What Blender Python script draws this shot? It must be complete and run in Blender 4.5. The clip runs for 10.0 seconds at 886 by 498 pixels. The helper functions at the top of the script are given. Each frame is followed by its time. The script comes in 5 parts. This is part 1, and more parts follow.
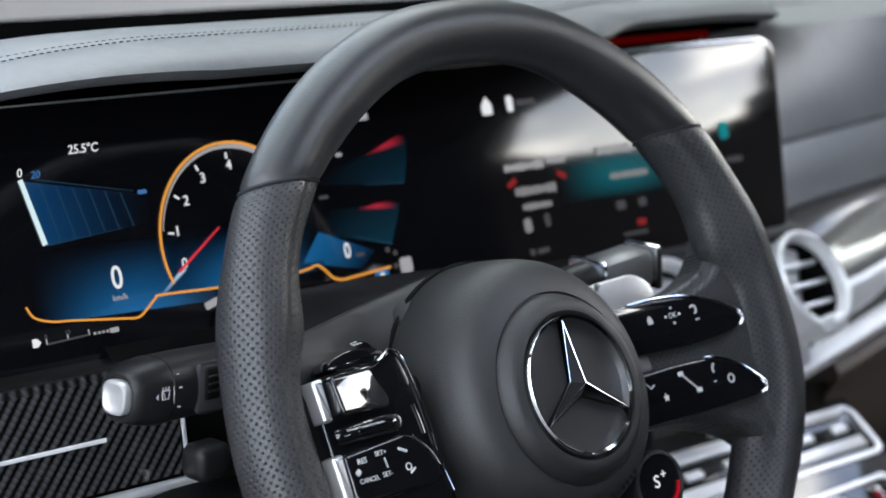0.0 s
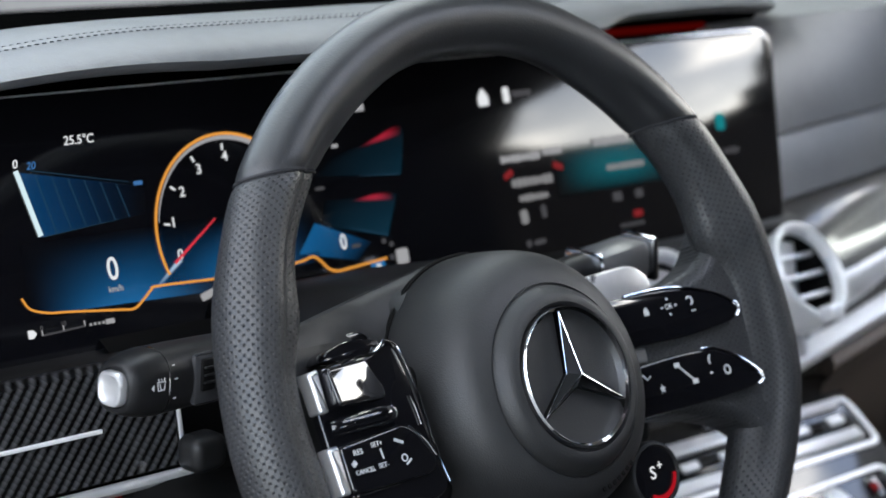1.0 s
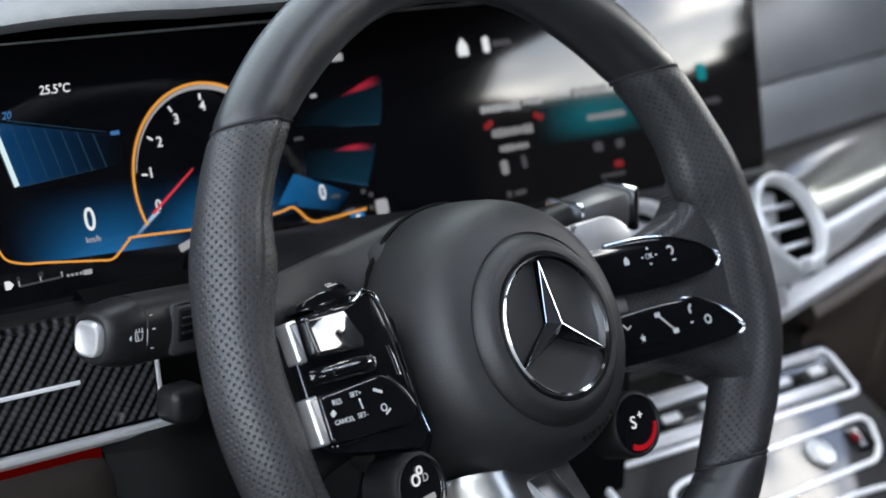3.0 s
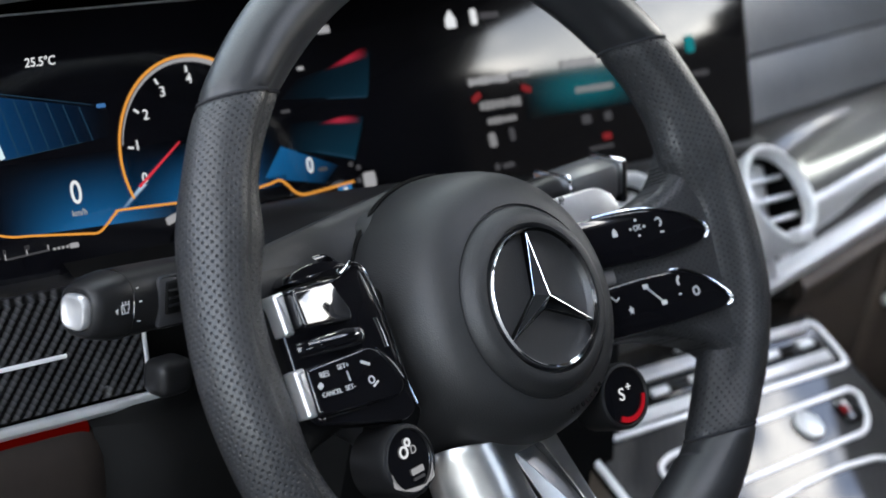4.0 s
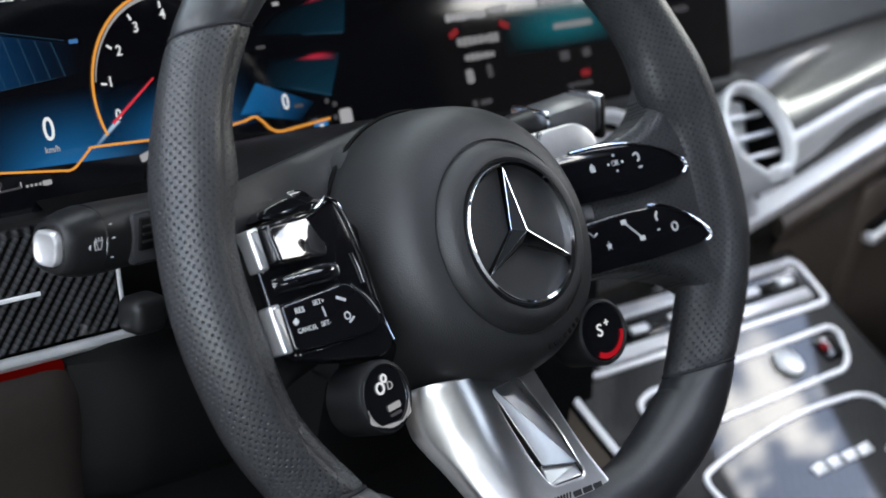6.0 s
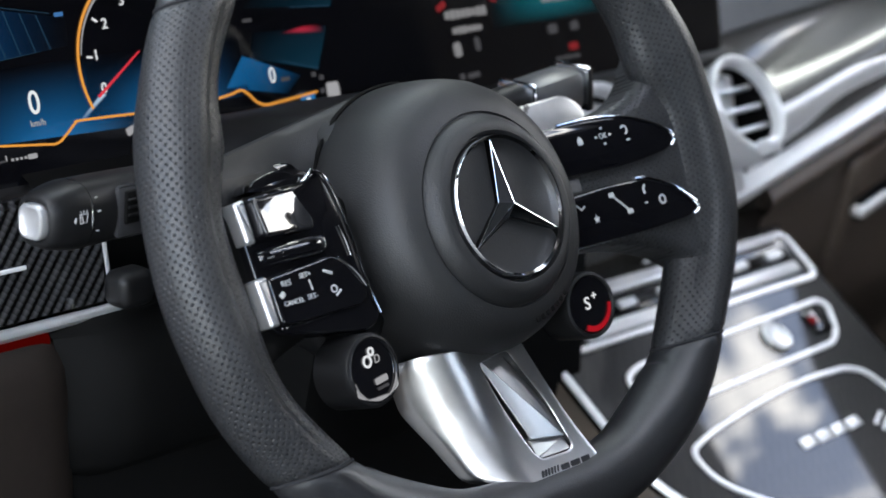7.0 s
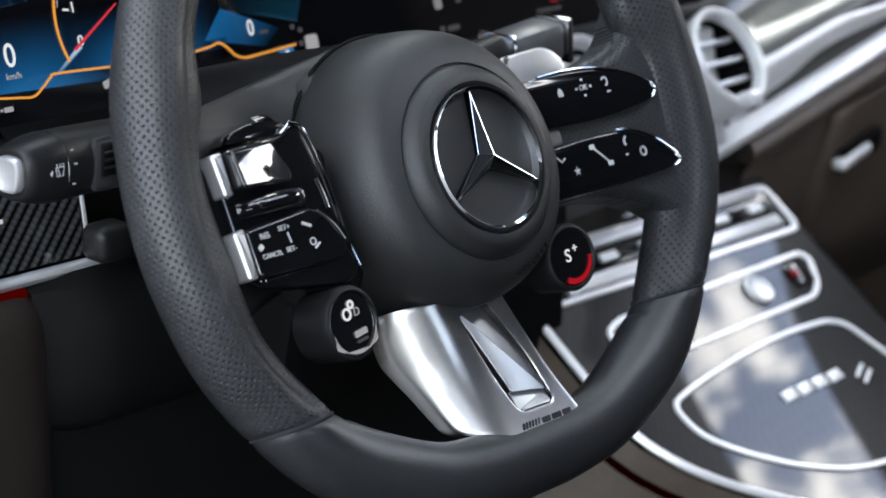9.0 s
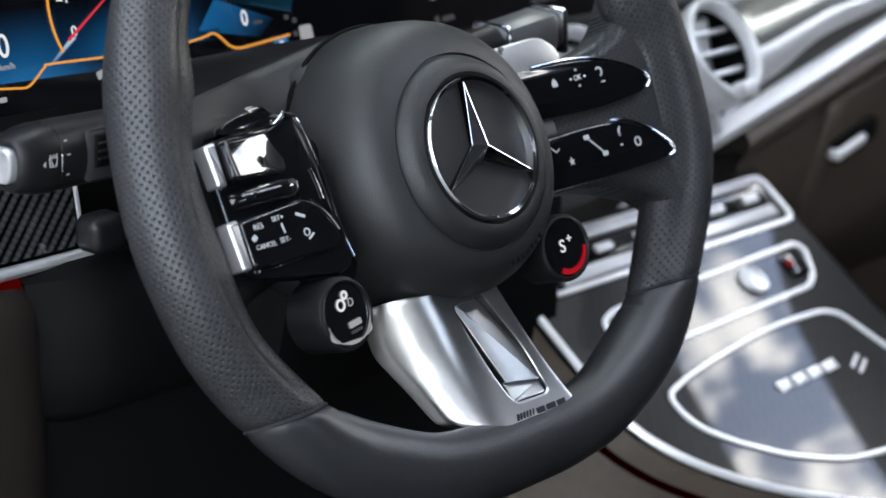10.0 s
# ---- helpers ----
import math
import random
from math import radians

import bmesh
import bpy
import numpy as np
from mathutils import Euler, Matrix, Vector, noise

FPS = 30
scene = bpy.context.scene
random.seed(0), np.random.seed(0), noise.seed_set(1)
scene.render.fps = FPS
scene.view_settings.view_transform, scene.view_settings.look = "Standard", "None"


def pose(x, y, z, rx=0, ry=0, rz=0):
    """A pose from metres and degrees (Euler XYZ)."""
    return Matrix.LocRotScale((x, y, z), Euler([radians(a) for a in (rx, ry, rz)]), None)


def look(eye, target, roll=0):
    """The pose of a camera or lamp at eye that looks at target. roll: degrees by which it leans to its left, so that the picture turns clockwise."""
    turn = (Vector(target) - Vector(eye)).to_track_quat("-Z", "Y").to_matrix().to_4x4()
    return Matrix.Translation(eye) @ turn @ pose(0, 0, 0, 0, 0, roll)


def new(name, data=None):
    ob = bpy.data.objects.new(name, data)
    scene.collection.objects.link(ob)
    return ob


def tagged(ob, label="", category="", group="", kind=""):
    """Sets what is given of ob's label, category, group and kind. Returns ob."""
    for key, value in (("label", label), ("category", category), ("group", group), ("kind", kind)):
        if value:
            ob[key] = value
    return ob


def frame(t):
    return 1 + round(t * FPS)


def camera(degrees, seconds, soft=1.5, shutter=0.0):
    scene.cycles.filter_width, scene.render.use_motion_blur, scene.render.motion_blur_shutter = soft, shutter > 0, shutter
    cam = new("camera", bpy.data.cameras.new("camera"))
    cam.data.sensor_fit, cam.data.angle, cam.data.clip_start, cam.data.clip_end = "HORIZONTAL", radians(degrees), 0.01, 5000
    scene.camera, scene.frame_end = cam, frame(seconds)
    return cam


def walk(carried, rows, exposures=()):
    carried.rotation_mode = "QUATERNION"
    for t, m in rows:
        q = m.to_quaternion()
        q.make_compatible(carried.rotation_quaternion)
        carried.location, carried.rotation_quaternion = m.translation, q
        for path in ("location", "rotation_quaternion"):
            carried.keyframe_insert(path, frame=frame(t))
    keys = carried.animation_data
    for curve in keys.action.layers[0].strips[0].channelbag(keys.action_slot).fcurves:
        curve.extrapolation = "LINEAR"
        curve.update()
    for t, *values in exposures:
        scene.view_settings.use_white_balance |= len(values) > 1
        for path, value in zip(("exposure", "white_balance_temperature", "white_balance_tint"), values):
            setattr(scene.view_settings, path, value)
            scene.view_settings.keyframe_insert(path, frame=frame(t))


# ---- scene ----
# camera and its path: seconds, place from the wheel's centre, heading, pitch, roll
Z0 = 0.95
cam = camera(24.847, 10.0, soft=1.6)
cam.data.dof.use_dof, cam.data.dof.focus_distance, cam.data.dof.aperture_fstop = True, 0.96, 8.0
ROWS = [
    (0, -0.711, -0.6247, 0.2669, 44.48, -12.057, 1.622),
    (0.5, -0.7107, -0.6246, 0.2666, 44.506, -12.126, 1.635),
    (1, -0.71, -0.6245, 0.2663, 44.568, -12.282, 1.645),
    (1.5, -0.7092, -0.6244, 0.2658, 44.699, -12.488, 1.63),
    (2, -0.7079, -0.6236, 0.2649, 44.843, -12.821, 1.643),
    (2.5, -0.7067, -0.6231, 0.2633, 44.962, -13.178, 1.647),
    (4, -0.7031, -0.6223, 0.2593, 45.405, -14.179, 1.538),
    (4.5, -0.7015, -0.6221, 0.2576, 45.534, -14.578, 1.503),
    (5, -0.6995, -0.6208, 0.2558, 45.683, -15.053, 1.489),
    (5.5, -0.698, -0.6206, 0.2543, 45.814, -15.405, 1.457),
    (7, -0.6945, -0.6201, 0.2502, 46.279, -16.359, 1.42),
    (7.5, -0.6931, -0.6188, 0.2493, 46.434, -16.715, 1.393),
    (8, -0.6916, -0.6185, 0.2474, 46.549, -17.034, 1.378),
    (8.5, -0.6911, -0.6187, 0.2465, 46.684, -17.306, 1.365),
    (9, -0.6903, -0.6183, 0.2459, 46.816, -17.528, 1.352),
    (9.5, -0.6896, -0.6186, 0.2456, 46.88, -17.68, 1.337),
    (10, -0.6888, -0.6186, 0.2457, 46.919, -17.798, 1.337),
]
walk(cam, [(t, pose(x, y, Z0 + z, 90 + pitch, 0, -head) @ pose(0, 0, 0, 0, 0, roll)) for t, x, y, z, head, pitch, roll in ROWS])

# world, sun and exposure
scene.view_settings.exposure = 2.90
SUN_EL, SUN_ROT = 41, 60
world = bpy.data.worlds.new("sky")
scene.world = world
world.use_nodes = True
wn, wl = world.node_tree.nodes, world.node_tree.links
wn.clear()
w_out, w_bg = wn.new("ShaderNodeOutputWorld"), wn.new("ShaderNodeBackground")
w_sky = wn.new("ShaderNodeTexSky")
w_sky.sky_type, w_sky.sun_disc = "NISHITA", False
w_sky.ozone_density = 2.5
w_sky.sun_elevation, w_sky.sun_rotation = radians(SUN_EL), radians(SUN_ROT)
w_co, w_noise, w_ramp, w_mix = wn.new("ShaderNodeTexCoord"), wn.new("ShaderNodeTexNoise"), wn.new("ShaderNodeValToRGB"), wn.new("ShaderNodeMixRGB")
w_noise.inputs["Scale"].default_value, w_noise.inputs["Detail"].default_value = 17.0, 7
w_ramp.color_ramp.elements[0].position, w_ramp.color_ramp.elements[1].position = 0.49, 0.63
w_mix.inputs[2].default_value = (20, 19.6, 19, 1)
w_map = wn.new("ShaderNodeMapping")
w_map.inputs["Location"].default_value = (2.3, 0.7, 0.35)
wl.new(w_co.outputs["Generated"], w_map.inputs["Vector"])
wl.new(w_map.outputs["Vector"], w_noise.inputs["Vector"])
wl.new(w_noise.outputs["Fac"], w_ramp.inputs["Fac"])
w_sep, w_low = wn.new("ShaderNodeSeparateXYZ"), wn.new("ShaderNodeMapRange")
wl.new(w_co.outputs["Generated"], w_sep.inputs[0])
wl.new(w_sep.outputs["Z"], w_low.inputs["Value"])
w_low.inputs["From Min"].default_value, w_low.inputs["From Max"].default_value = 0.42, 0.10
w_side, w_both = wn.new("ShaderNodeMapRange"), wn.new("ShaderNodeMath")
wl.new(w_sep.outputs["X"], w_side.inputs["Value"])
w_side.inputs["From Min"].default_value, w_side.inputs["From Max"].default_value = 0.25, 0.75
w_both.operation = "MULTIPLY"
wl.new(w_low.outputs[0], w_both.inputs[0])
wl.new(w_side.outputs[0], w_both.inputs[1])
w_haze = wn.new("ShaderNodeMixRGB")
w_haze.inputs[2].default_value = (20.5, 19.6, 17.4, 1)
wl.new(w_both.outputs[0], w_haze.inputs[0])
wl.new(w_mix.outputs["Color"], w_haze.inputs[1])
wl.new(w_ramp.outputs["Color"], w_mix.inputs[0])
wl.new(w_sky.outputs["Color"], w_mix.inputs[1])
wl.new(w_haze.outputs["Color"], w_bg.inputs["Color"])
wl.new(w_bg.outputs["Background"], w_out.inputs["Surface"])
w_bg.inputs["Strength"].default_value = 0.12
sun = new("sun", bpy.data.lights.new("sun", "SUN"))
sun.data.energy, sun.data.angle, sun.data.color = 0.14, radians(14), (1, 0.97, 0.92)
sun.matrix_world = look((6, 3.5, 6), (0, 0, 0.9))


# materials; LIT: brightness of the lit displays against the daylight
LIT = 0.14


def material(name, color, rough=0.5, metal=0.0, coat=0.0, spec=0.5):
    m = bpy.data.materials.new(name)
    m.use_nodes = True
    b = m.node_tree.nodes["Principled BSDF"]
    b.inputs["Base Color"].default_value = (*color, 1)
    b.inputs["Roughness"].default_value, b.inputs["Metallic"].default_value = rough, metal
    b.inputs["Coat Weight"].default_value, b.inputs["Coat Roughness"].default_value = coat, 0.03
    b.inputs["Specular IOR Level"].default_value = spec
    return m


def node(m, kind, **values):
    n = m.node_tree.nodes.new("ShaderNode" + kind)
    for k, v in values.items():
        n.inputs[k.replace("_", " ")].default_value = v
    return n


def link(m, a, b):
    m.node_tree.links.new(a, b)


def bsdf(m):
    return m.node_tree.nodes["Principled BSDF"]


def maths(m, op, a, b=None, c=None):
    n = m.node_tree.nodes.new("ShaderNodeMath")
    n.operation = op
    for i, v in enumerate((a, b, c)):
        if v is None:
            continue
        if isinstance(v, (int, float)):
            n.inputs[i].default_value = v
        else:
            link(m, v, n.inputs[i])
    return n.outputs[0]


def vary(m, color, scale, amount, rough=0.0, bump=0.0, bump_scale=None, distance=0.0004):
    """Two scales of variation in colour and gloss, and a fine relief."""
    co = node(m, "TexCoord")
    n1 = node(m, "TexNoise", Scale=scale, Detail=4.0)
    n2 = node(m, "TexNoise", Scale=scale * 9, Detail=3.0)
    for n in (n1, n2):
        link(m, co.outputs["Object"], n.inputs["Vector"])
    both = maths(m, "ADD", maths(m, "MULTIPLY", n1.outputs["Fac"], 0.6), maths(m, "MULTIPLY", n2.outputs["Fac"], 0.4))
    ramp = node(m, "ValToRGB")
    e = ramp.color_ramp.elements
    e[0].position, e[1].position = 0.3, 0.7
    e[0].color = (*[c * (1 - amount) for c in color], 1)
    e[1].color = (*[min(1, c * (1 + amount)) for c in color], 1)
    link(m, both, ramp.inputs["Fac"])
    link(m, ramp.outputs["Color"], bsdf(m).inputs["Base Color"])
    if rough:
        base = bsdf(m).inputs["Roughness"].default_value
        link(m, maths(m, "MULTIPLY_ADD", both, rough, base - rough / 2), bsdf(m).inputs["Roughness"])
    if bump:
        v = node(m, "TexVoronoi", Scale=bump_scale or scale * 40)
        link(m, co.outputs["Object"], v.inputs["Vector"])
        bp = node(m, "Bump", Strength=bump, Distance=distance)
        link(m, v.outputs["Distance"], bp.inputs["Height"])
        link(m, bp.outputs["Normal"], bsdf(m).inputs["Normal"])
    return m


def leather(name, color, rough=0.5, bump=0.25, grain=900.0):
    return vary(material(name, color, rough, spec=0.5), color, 14, 0.22, 0.12, bump, grain)


def perforated(name, color, pitch=4.0, dot=0.130):
    """Leather with rows of punched holes; uv is in millimetres."""
    m = leather(name, color, 0.42, 0.0)
    uv = node(m, "UVMap")
    sep = node(m, "SeparateXYZ")
    link(m, uv.outputs["UV"], sep.inputs[0])
    x, y = maths(m, "DIVIDE", sep.outputs[0], pitch), maths(m, "DIVIDE", sep.outputs[1], pitch)

    def grid(ox, oy):
        fx = maths(m, "SUBTRACT", maths(m, "FRACT", maths(m, "ADD", x, ox)), 0.5)
        fy = maths(m, "SUBTRACT", maths(m, "FRACT", maths(m, "ADD", y, oy)), 0.5)
        return maths(m, "SQRT", maths(m, "ADD", maths(m, "POWER", fx, 2.0), maths(m, "POWER", fy, 2.0)))
    d = maths(m, "MINIMUM", grid(0.0, 0.0), grid(0.5, 0.5))
    hole = node(m, "MapRange")
    hole.inputs["From Min"].default_value, hole.inputs["From Max"].default_value = dot * 0.55, dot
    link(m, d, hole.inputs["Value"])
    mix = node(m, "MixRGB")
    mix.blend_type = "MULTIPLY"
    mix.inputs[0].default_value = 1.0
    old = bsdf(m).inputs["Base Color"].links[0].from_socket
    link(m, old, mix.inputs[1])
    tone = maths(m, "MULTIPLY_ADD", hole.outputs[0], 0.92, 0.08)
    link(m, tone, mix.inputs[2])
    link(m, mix.outputs[0], bsdf(m).inputs["Base Color"])
    far = node(m, "MapRange")
    far.inputs["From Min"].default_value, far.inputs["From Max"].default_value = dot * 0.5, dot * 1.6
    link(m, d, far.inputs["Value"])
    bp = node(m, "Bump", Strength=0.75, Distance=0.0005)
    link(m, far.outputs[0], bp.inputs["Height"])
    link(m, bp.outputs["Normal"], bsdf(m).inputs["Normal"])
    link(m, maths(m, "MULTIPLY", hole.outputs[0], 0.45), bsdf(m).inputs["Specular IOR Level"])
    return m


def carbon(name, turn, width, low, high, coat=1.0):
    """Twill-woven carbon under clear lacquer."""
    m = material(name, high, 0.35, coat=coat, spec=0.12)
    co, mp = node(m, "TexCoord"), node(m, "Mapping")
    mp.inputs["Rotation"].default_value = turn
    link(m, co.outputs["Object"], mp.inputs["Vector"])
    sep = node(m, "SeparateXYZ")
    link(m, mp.outputs["Vector"], sep.inputs[0])
    a = maths(m, "DIVIDE", sep.outputs[0], width)
    fine = maths(m, "DIVIDE", sep.outputs[2], width)
    tow = maths(m, "PINGPONG", a, 0.5)
    step = maths(m, "FRACT", maths(m, "MULTIPLY_ADD", fine, 1.6, maths(m, "MULTIPLY", maths(m, "FLOOR", a), 0.5)))
    weave = maths(m, "MULTIPLY", maths(m, "SMOOTH_MIN", maths(m, "MULTIPLY", tow, 2.2), 1.0, 0.2), maths(m, "MULTIPLY_ADD", step, 0.45, 0.55))
    nz = node(m, "TexNoise", Scale=90.0, Detail=3.0)
    link(m, co.outputs["Object"], nz.inputs["Vector"])
    ramp = node(m, "ValToRGB")
    ramp.color_ramp.elements[0].color, ramp.color_ramp.elements[1].color = (*low, 1), (*high, 1)
    ramp.color_ramp.elements[0].position, ramp.color_ramp.elements[1].position = 0.25, 1.0
    link(m, maths(m, "MULTIPLY", weave, maths(m, "MULTIPLY_ADD", nz.outputs["Fac"], 0.5, 0.75)), ramp.inputs["Fac"])
    link(m, ramp.outputs["Color"], bsdf(m).inputs["Base Color"])
    return m


def glow(name, color, strength):
    m = bpy.data.materials.new(name)
    m.use_nodes = True
    m.node_tree.nodes.clear()
    e, o = m.node_tree.nodes.new("ShaderNodeEmission"), m.node_tree.nodes.new("ShaderNodeOutputMaterial")
    e.inputs["Color"].default_value, e.inputs["Strength"].default_value = (*color, 1), strength * LIT
    link(m, e.outputs[0], o.inputs[0])
    return m


def wash(name, color, strength, curve):
    """A display's soft coloured field: light added over the black glass; curve(m, u, v) gives its strength over the uv square."""
    m = bpy.data.materials.new(name)
    m.use_nodes = True
    m.node_tree.nodes.clear()
    e, o = m.node_tree.nodes.new("ShaderNodeEmission"), m.node_tree.nodes.new("ShaderNodeOutputMaterial")
    tr, ad = m.node_tree.nodes.new("ShaderNodeBsdfTransparent"), m.node_tree.nodes.new("ShaderNodeAddShader")
    e.inputs["Color"].default_value = (*color, 1)
    uv, sep = node(m, "UVMap"), node(m, "SeparateXYZ")
    link(m, uv.outputs["UV"], sep.inputs[0])
    link(m, maths(m, "MULTIPLY", curve(m, sep.outputs[0], sep.outputs[1]), strength * LIT), e.inputs["Strength"])
    link(m, e.outputs[0], ad.inputs[0])
    link(m, tr.outputs[0], ad.inputs[1])
    link(m, ad.outputs[0], o.inputs[0])
    return m


LEATHER = leather("black_leather", (0.016, 0.0165, 0.018), 0.38, 0.18, 1100)
PERF = perforated("perforated_leather", (0.020, 0.0205, 0.022))
HUB = leather("hub_skin", (0.0092, 0.0094, 0.0100), 0.52, 0.22, 1300)
DASH = leather("dash_leather", (0.094, 0.097, 0.102), 0.48, 0.2, 800)
BROWN = leather("brown_leather", (0.088, 0.068, 0.054), 0.5, 0.2, 800)
# knee panel's brown, with the lower left's shade put into the colour
SHADEBROWN = vary(material("knee_brown_shaded", (0.013, 0.0100, 0.0085), 0.6, spec=0.15), (0.013, 0.0100, 0.0085), 20, 0.2, 0.1, 0.1, 1500)
PLASTIC = vary(material("black_plastic", (0.007, 0.007, 0.0075), 0.42, spec=0.28), (0.007, 0.007, 0.0075), 20, 0.2, 0.1, 0.1, 1500)
SOFT = vary(material("matt_black", (0.003, 0.003, 0.003), 0.7, spec=0.08), (0.003, 0.003, 0.003), 20, 0.2, 0.1)
GLOSS = vary(material("piano_black", (0.004, 0.004, 0.005), 0.06, coat=0.6), (0.004, 0.004, 0.005), 30, 0.2, 0.03)
GLASS = vary(material("display_glass", (0.003, 0.003, 0.004), 0.07, spec=0.5), (0.003, 0.003, 0.004), 30, 0.2, 0.02)
CHROME = vary(material("chrome", (0.75, 0.76, 0.78), 0.10, 1.0), (0.75, 0.76, 0.78), 40, 0.06, 0.06)
DARKCHROME = vary(material("dark_chrome", (0.30, 0.30, 0.31), 0.10, 1.0), (0.30, 0.30, 0.31), 40, 0.1, 0.06)
STARMETAL = vary(material("star_metal", (0.007, 0.007, 0.0075), 0.30, 1.0), (0.007, 0.007, 0.0075), 40, 0.1, 0.05)
SATIN = vary(material("satin_silver", (0.70, 0.70, 0.71), 0.36, 0.8), (0.70, 0.70, 0.71), 25, 0.08, 0.1)
SPOKE = vary(material("spoke_metal", (0.52, 0.515, 0.51), 0.30, 1.0), (0.52, 0.515, 0.51), 25, 0.08, 0.08)
SILVER = vary(material("silver_trim", (0.80, 0.80, 0.81), 0.33, 0.4), (0.80, 0.80, 0.81), 25, 0.06, 0.08)
PAINT = vary(material("silver_paint", (0.60, 0.61, 0.60), 0.3, 0.3, coat=1.0), (0.60, 0.61, 0.60), 3, 0.05, 0.05)
GREYBLACK = vary(material("dark_grey_plastic", (0.022, 0.022, 0.024), 0.4), (0.022, 0.022, 0.024), 30, 0.15, 0.1)
GREY = vary(material("grey_plastic", (0.09, 0.09, 0.093), 0.35), (0.09, 0.09, 0.093), 30, 0.15, 0.1)
SEAM = material("thread", (0.022, 0.022, 0.024), 0.9, spec=0.1)
WINDSCREEN = bpy.data.materials.new("windscreen_glass")
WINDSCREEN.use_nodes = True
_n = WINDSCREEN.node_tree.nodes
_n.clear()
_o, _t, _g, _m, _f = _n.new("ShaderNodeOutputMaterial"), _n.new("ShaderNodeBsdfTransparent"), _n.new("ShaderNodeBsdfGlossy"), _n.new("ShaderNodeMixShader"), _n.new("ShaderNodeFresnel")
_t.inputs["Color"].default_value, _g.inputs["Roughness"].default_value = (0.62, 0.68, 0.66, 1), 0.02
link(WINDSCREEN, _f.outputs[0], _m.inputs[0])
link(WINDSCREEN, _t.outputs[0], _m.inputs[1])
link(WINDSCREEN, _g.outputs[0], _m.inputs[2])
link(WINDSCREEN, _m.outputs[0], _o.inputs[0])
KEYPRINT = vary(material("grey_print", (0.42, 0.42, 0.42), 0.5), (0.42, 0.42, 0.42), 60, 0.1)
DARKPRINT = vary(material("black_print", (0.02, 0.02, 0.022), 0.5), (0.02, 0.02, 0.022), 60, 0.1)
CARBON = carbon("carbon_fibre", (0, radians(-38), 0), 0.0052, (0.003, 0.003, 0.003), (0.062, 0.062, 0.066))
RIBBED = carbon("ribbed_carbon", (0, 0, 0), 0.0045, (0.045, 0.044, 0.042), (0.120, 0.115, 0.108), 0.4)
CONSOLE = carbon("console_carbon", (0, 0, radians(40)), 0.0035, (0.002, 0.002, 0.002), (0.016, 0.0155, 0.015), 0.7)
RED = glow("red_ambient_light", (0.55, 0.012, 0.008), 0.09)
REDLOW = glow("red_console_light", (0.4, 0.012, 0.01), 0.014)
REDRING = glow("red_ring", (0.75, 0.015, 0.03), 0.5)
WHITE = glow("display_white", (0.9, 0.92, 0.95), 0.85)
DIM = glow("display_grey", (0.75, 0.75, 0.78), 0.45)
MENU = glow("display_menu_grey", (0.72, 0.72, 0.74), 0.30)
POINTER = glow("display_pale_blue", (0.72, 0.90, 0.96), 0.9)
FANLINE = glow("display_line_blue", (0.12, 0.36, 0.62), 0.14)
DEADBLACK = vary(material("dead_black", (0.002, 0.002, 0.002), 1.0, spec=0.0), (0.002, 0.002, 0.002), 20, 0.2, 0.1)
FAINT = glow("display_faint", (0.5, 0.5, 0.55), 0.12)
ORANGE = glow("display_orange", (1.0, 0.42, 0.07), 0.78)
PINK = glow("display_red", (0.9, 0.05, 0.08), 0.75)
REDDIM = glow("display_dim_red", (0.6, 0.05, 0.06), 0.35)
BLUE = glow("display_blue", (0.10, 0.32, 0.75), 0.5)
BADGE = glow("display_badge_blue", (0.02, 0.20, 0.50), 0.7)
CYAN = glow("display_cyan", (0.02, 0.45, 0.5), 0.45)


# mesh helpers
def part(name, bm, mat, parent=None, label="", smooth=True):
    me = bpy.data.meshes.new(name)
    bmesh.ops.recalc_face_normals(bm, faces=bm.faces)
    for f in bm.faces:
        f.smooth = smooth
    bm.to_mesh(me)
    bm.free()
    me.materials.append(mat)
    if smooth:
        me.set_sharp_from_angle(angle=radians(38))
    ob = new(name, me)
    ob.parent = parent
    return tagged(ob, label)


def thing(name, m, label, category, group="", kind=""):
    ob = new(name)
    ob.empty_display_size = 0.02
    ob.matrix_world = m
    return tagged(ob, label, category, group, kind)


def catmull(pts, n, closed=False):
    pts = [Vector(p) for p in pts]
    out, k = [], len(pts)
    for i in range(k if closed else k - 1):
        if closed:
            p = [pts[(i + j - 1) % k] for j in range(4)]
        else:
            p = [pts[min(max(i + j - 1, 0), k - 1)] for j in range(4)]
        for j in range(n):
            t = j / n
            out.append(0.5 * (2 * p[1] + (p[2] - p[0]) * t + (2 * p[0] - 5 * p[1] + 4 * p[2] - p[3]) * t * t + (3 * p[1] - p[0] - 3 * p[2] + p[3]) * t ** 3))
    if not closed:
        out.append(pts[-1])
    return out


def rounded(pts, r, n=5):
    """A polygon with its corners rounded; r is one radius or one for each corner."""
    out, k = [], len(pts)
    for i in range(k):
        a, b, c = Vector(pts[i - 1]), Vector(pts[i]), Vector(pts[(i + 1) % k])
        rr = r[i] if isinstance(r, (list, tuple)) else r
        d1, d2 = (a - b), (c - b)
        q = min(rr, d1.length * 0.48, d2.length * 0.48)
        p1, p2 = b + d1.normalized() * q, b + d2.normalized() * q
        for j in range(n + 1):
            t = j / n
            out.append(p1 * (1 - t) ** 2 + b * 2 * t * (1 - t) + p2 * t * t)
    return out


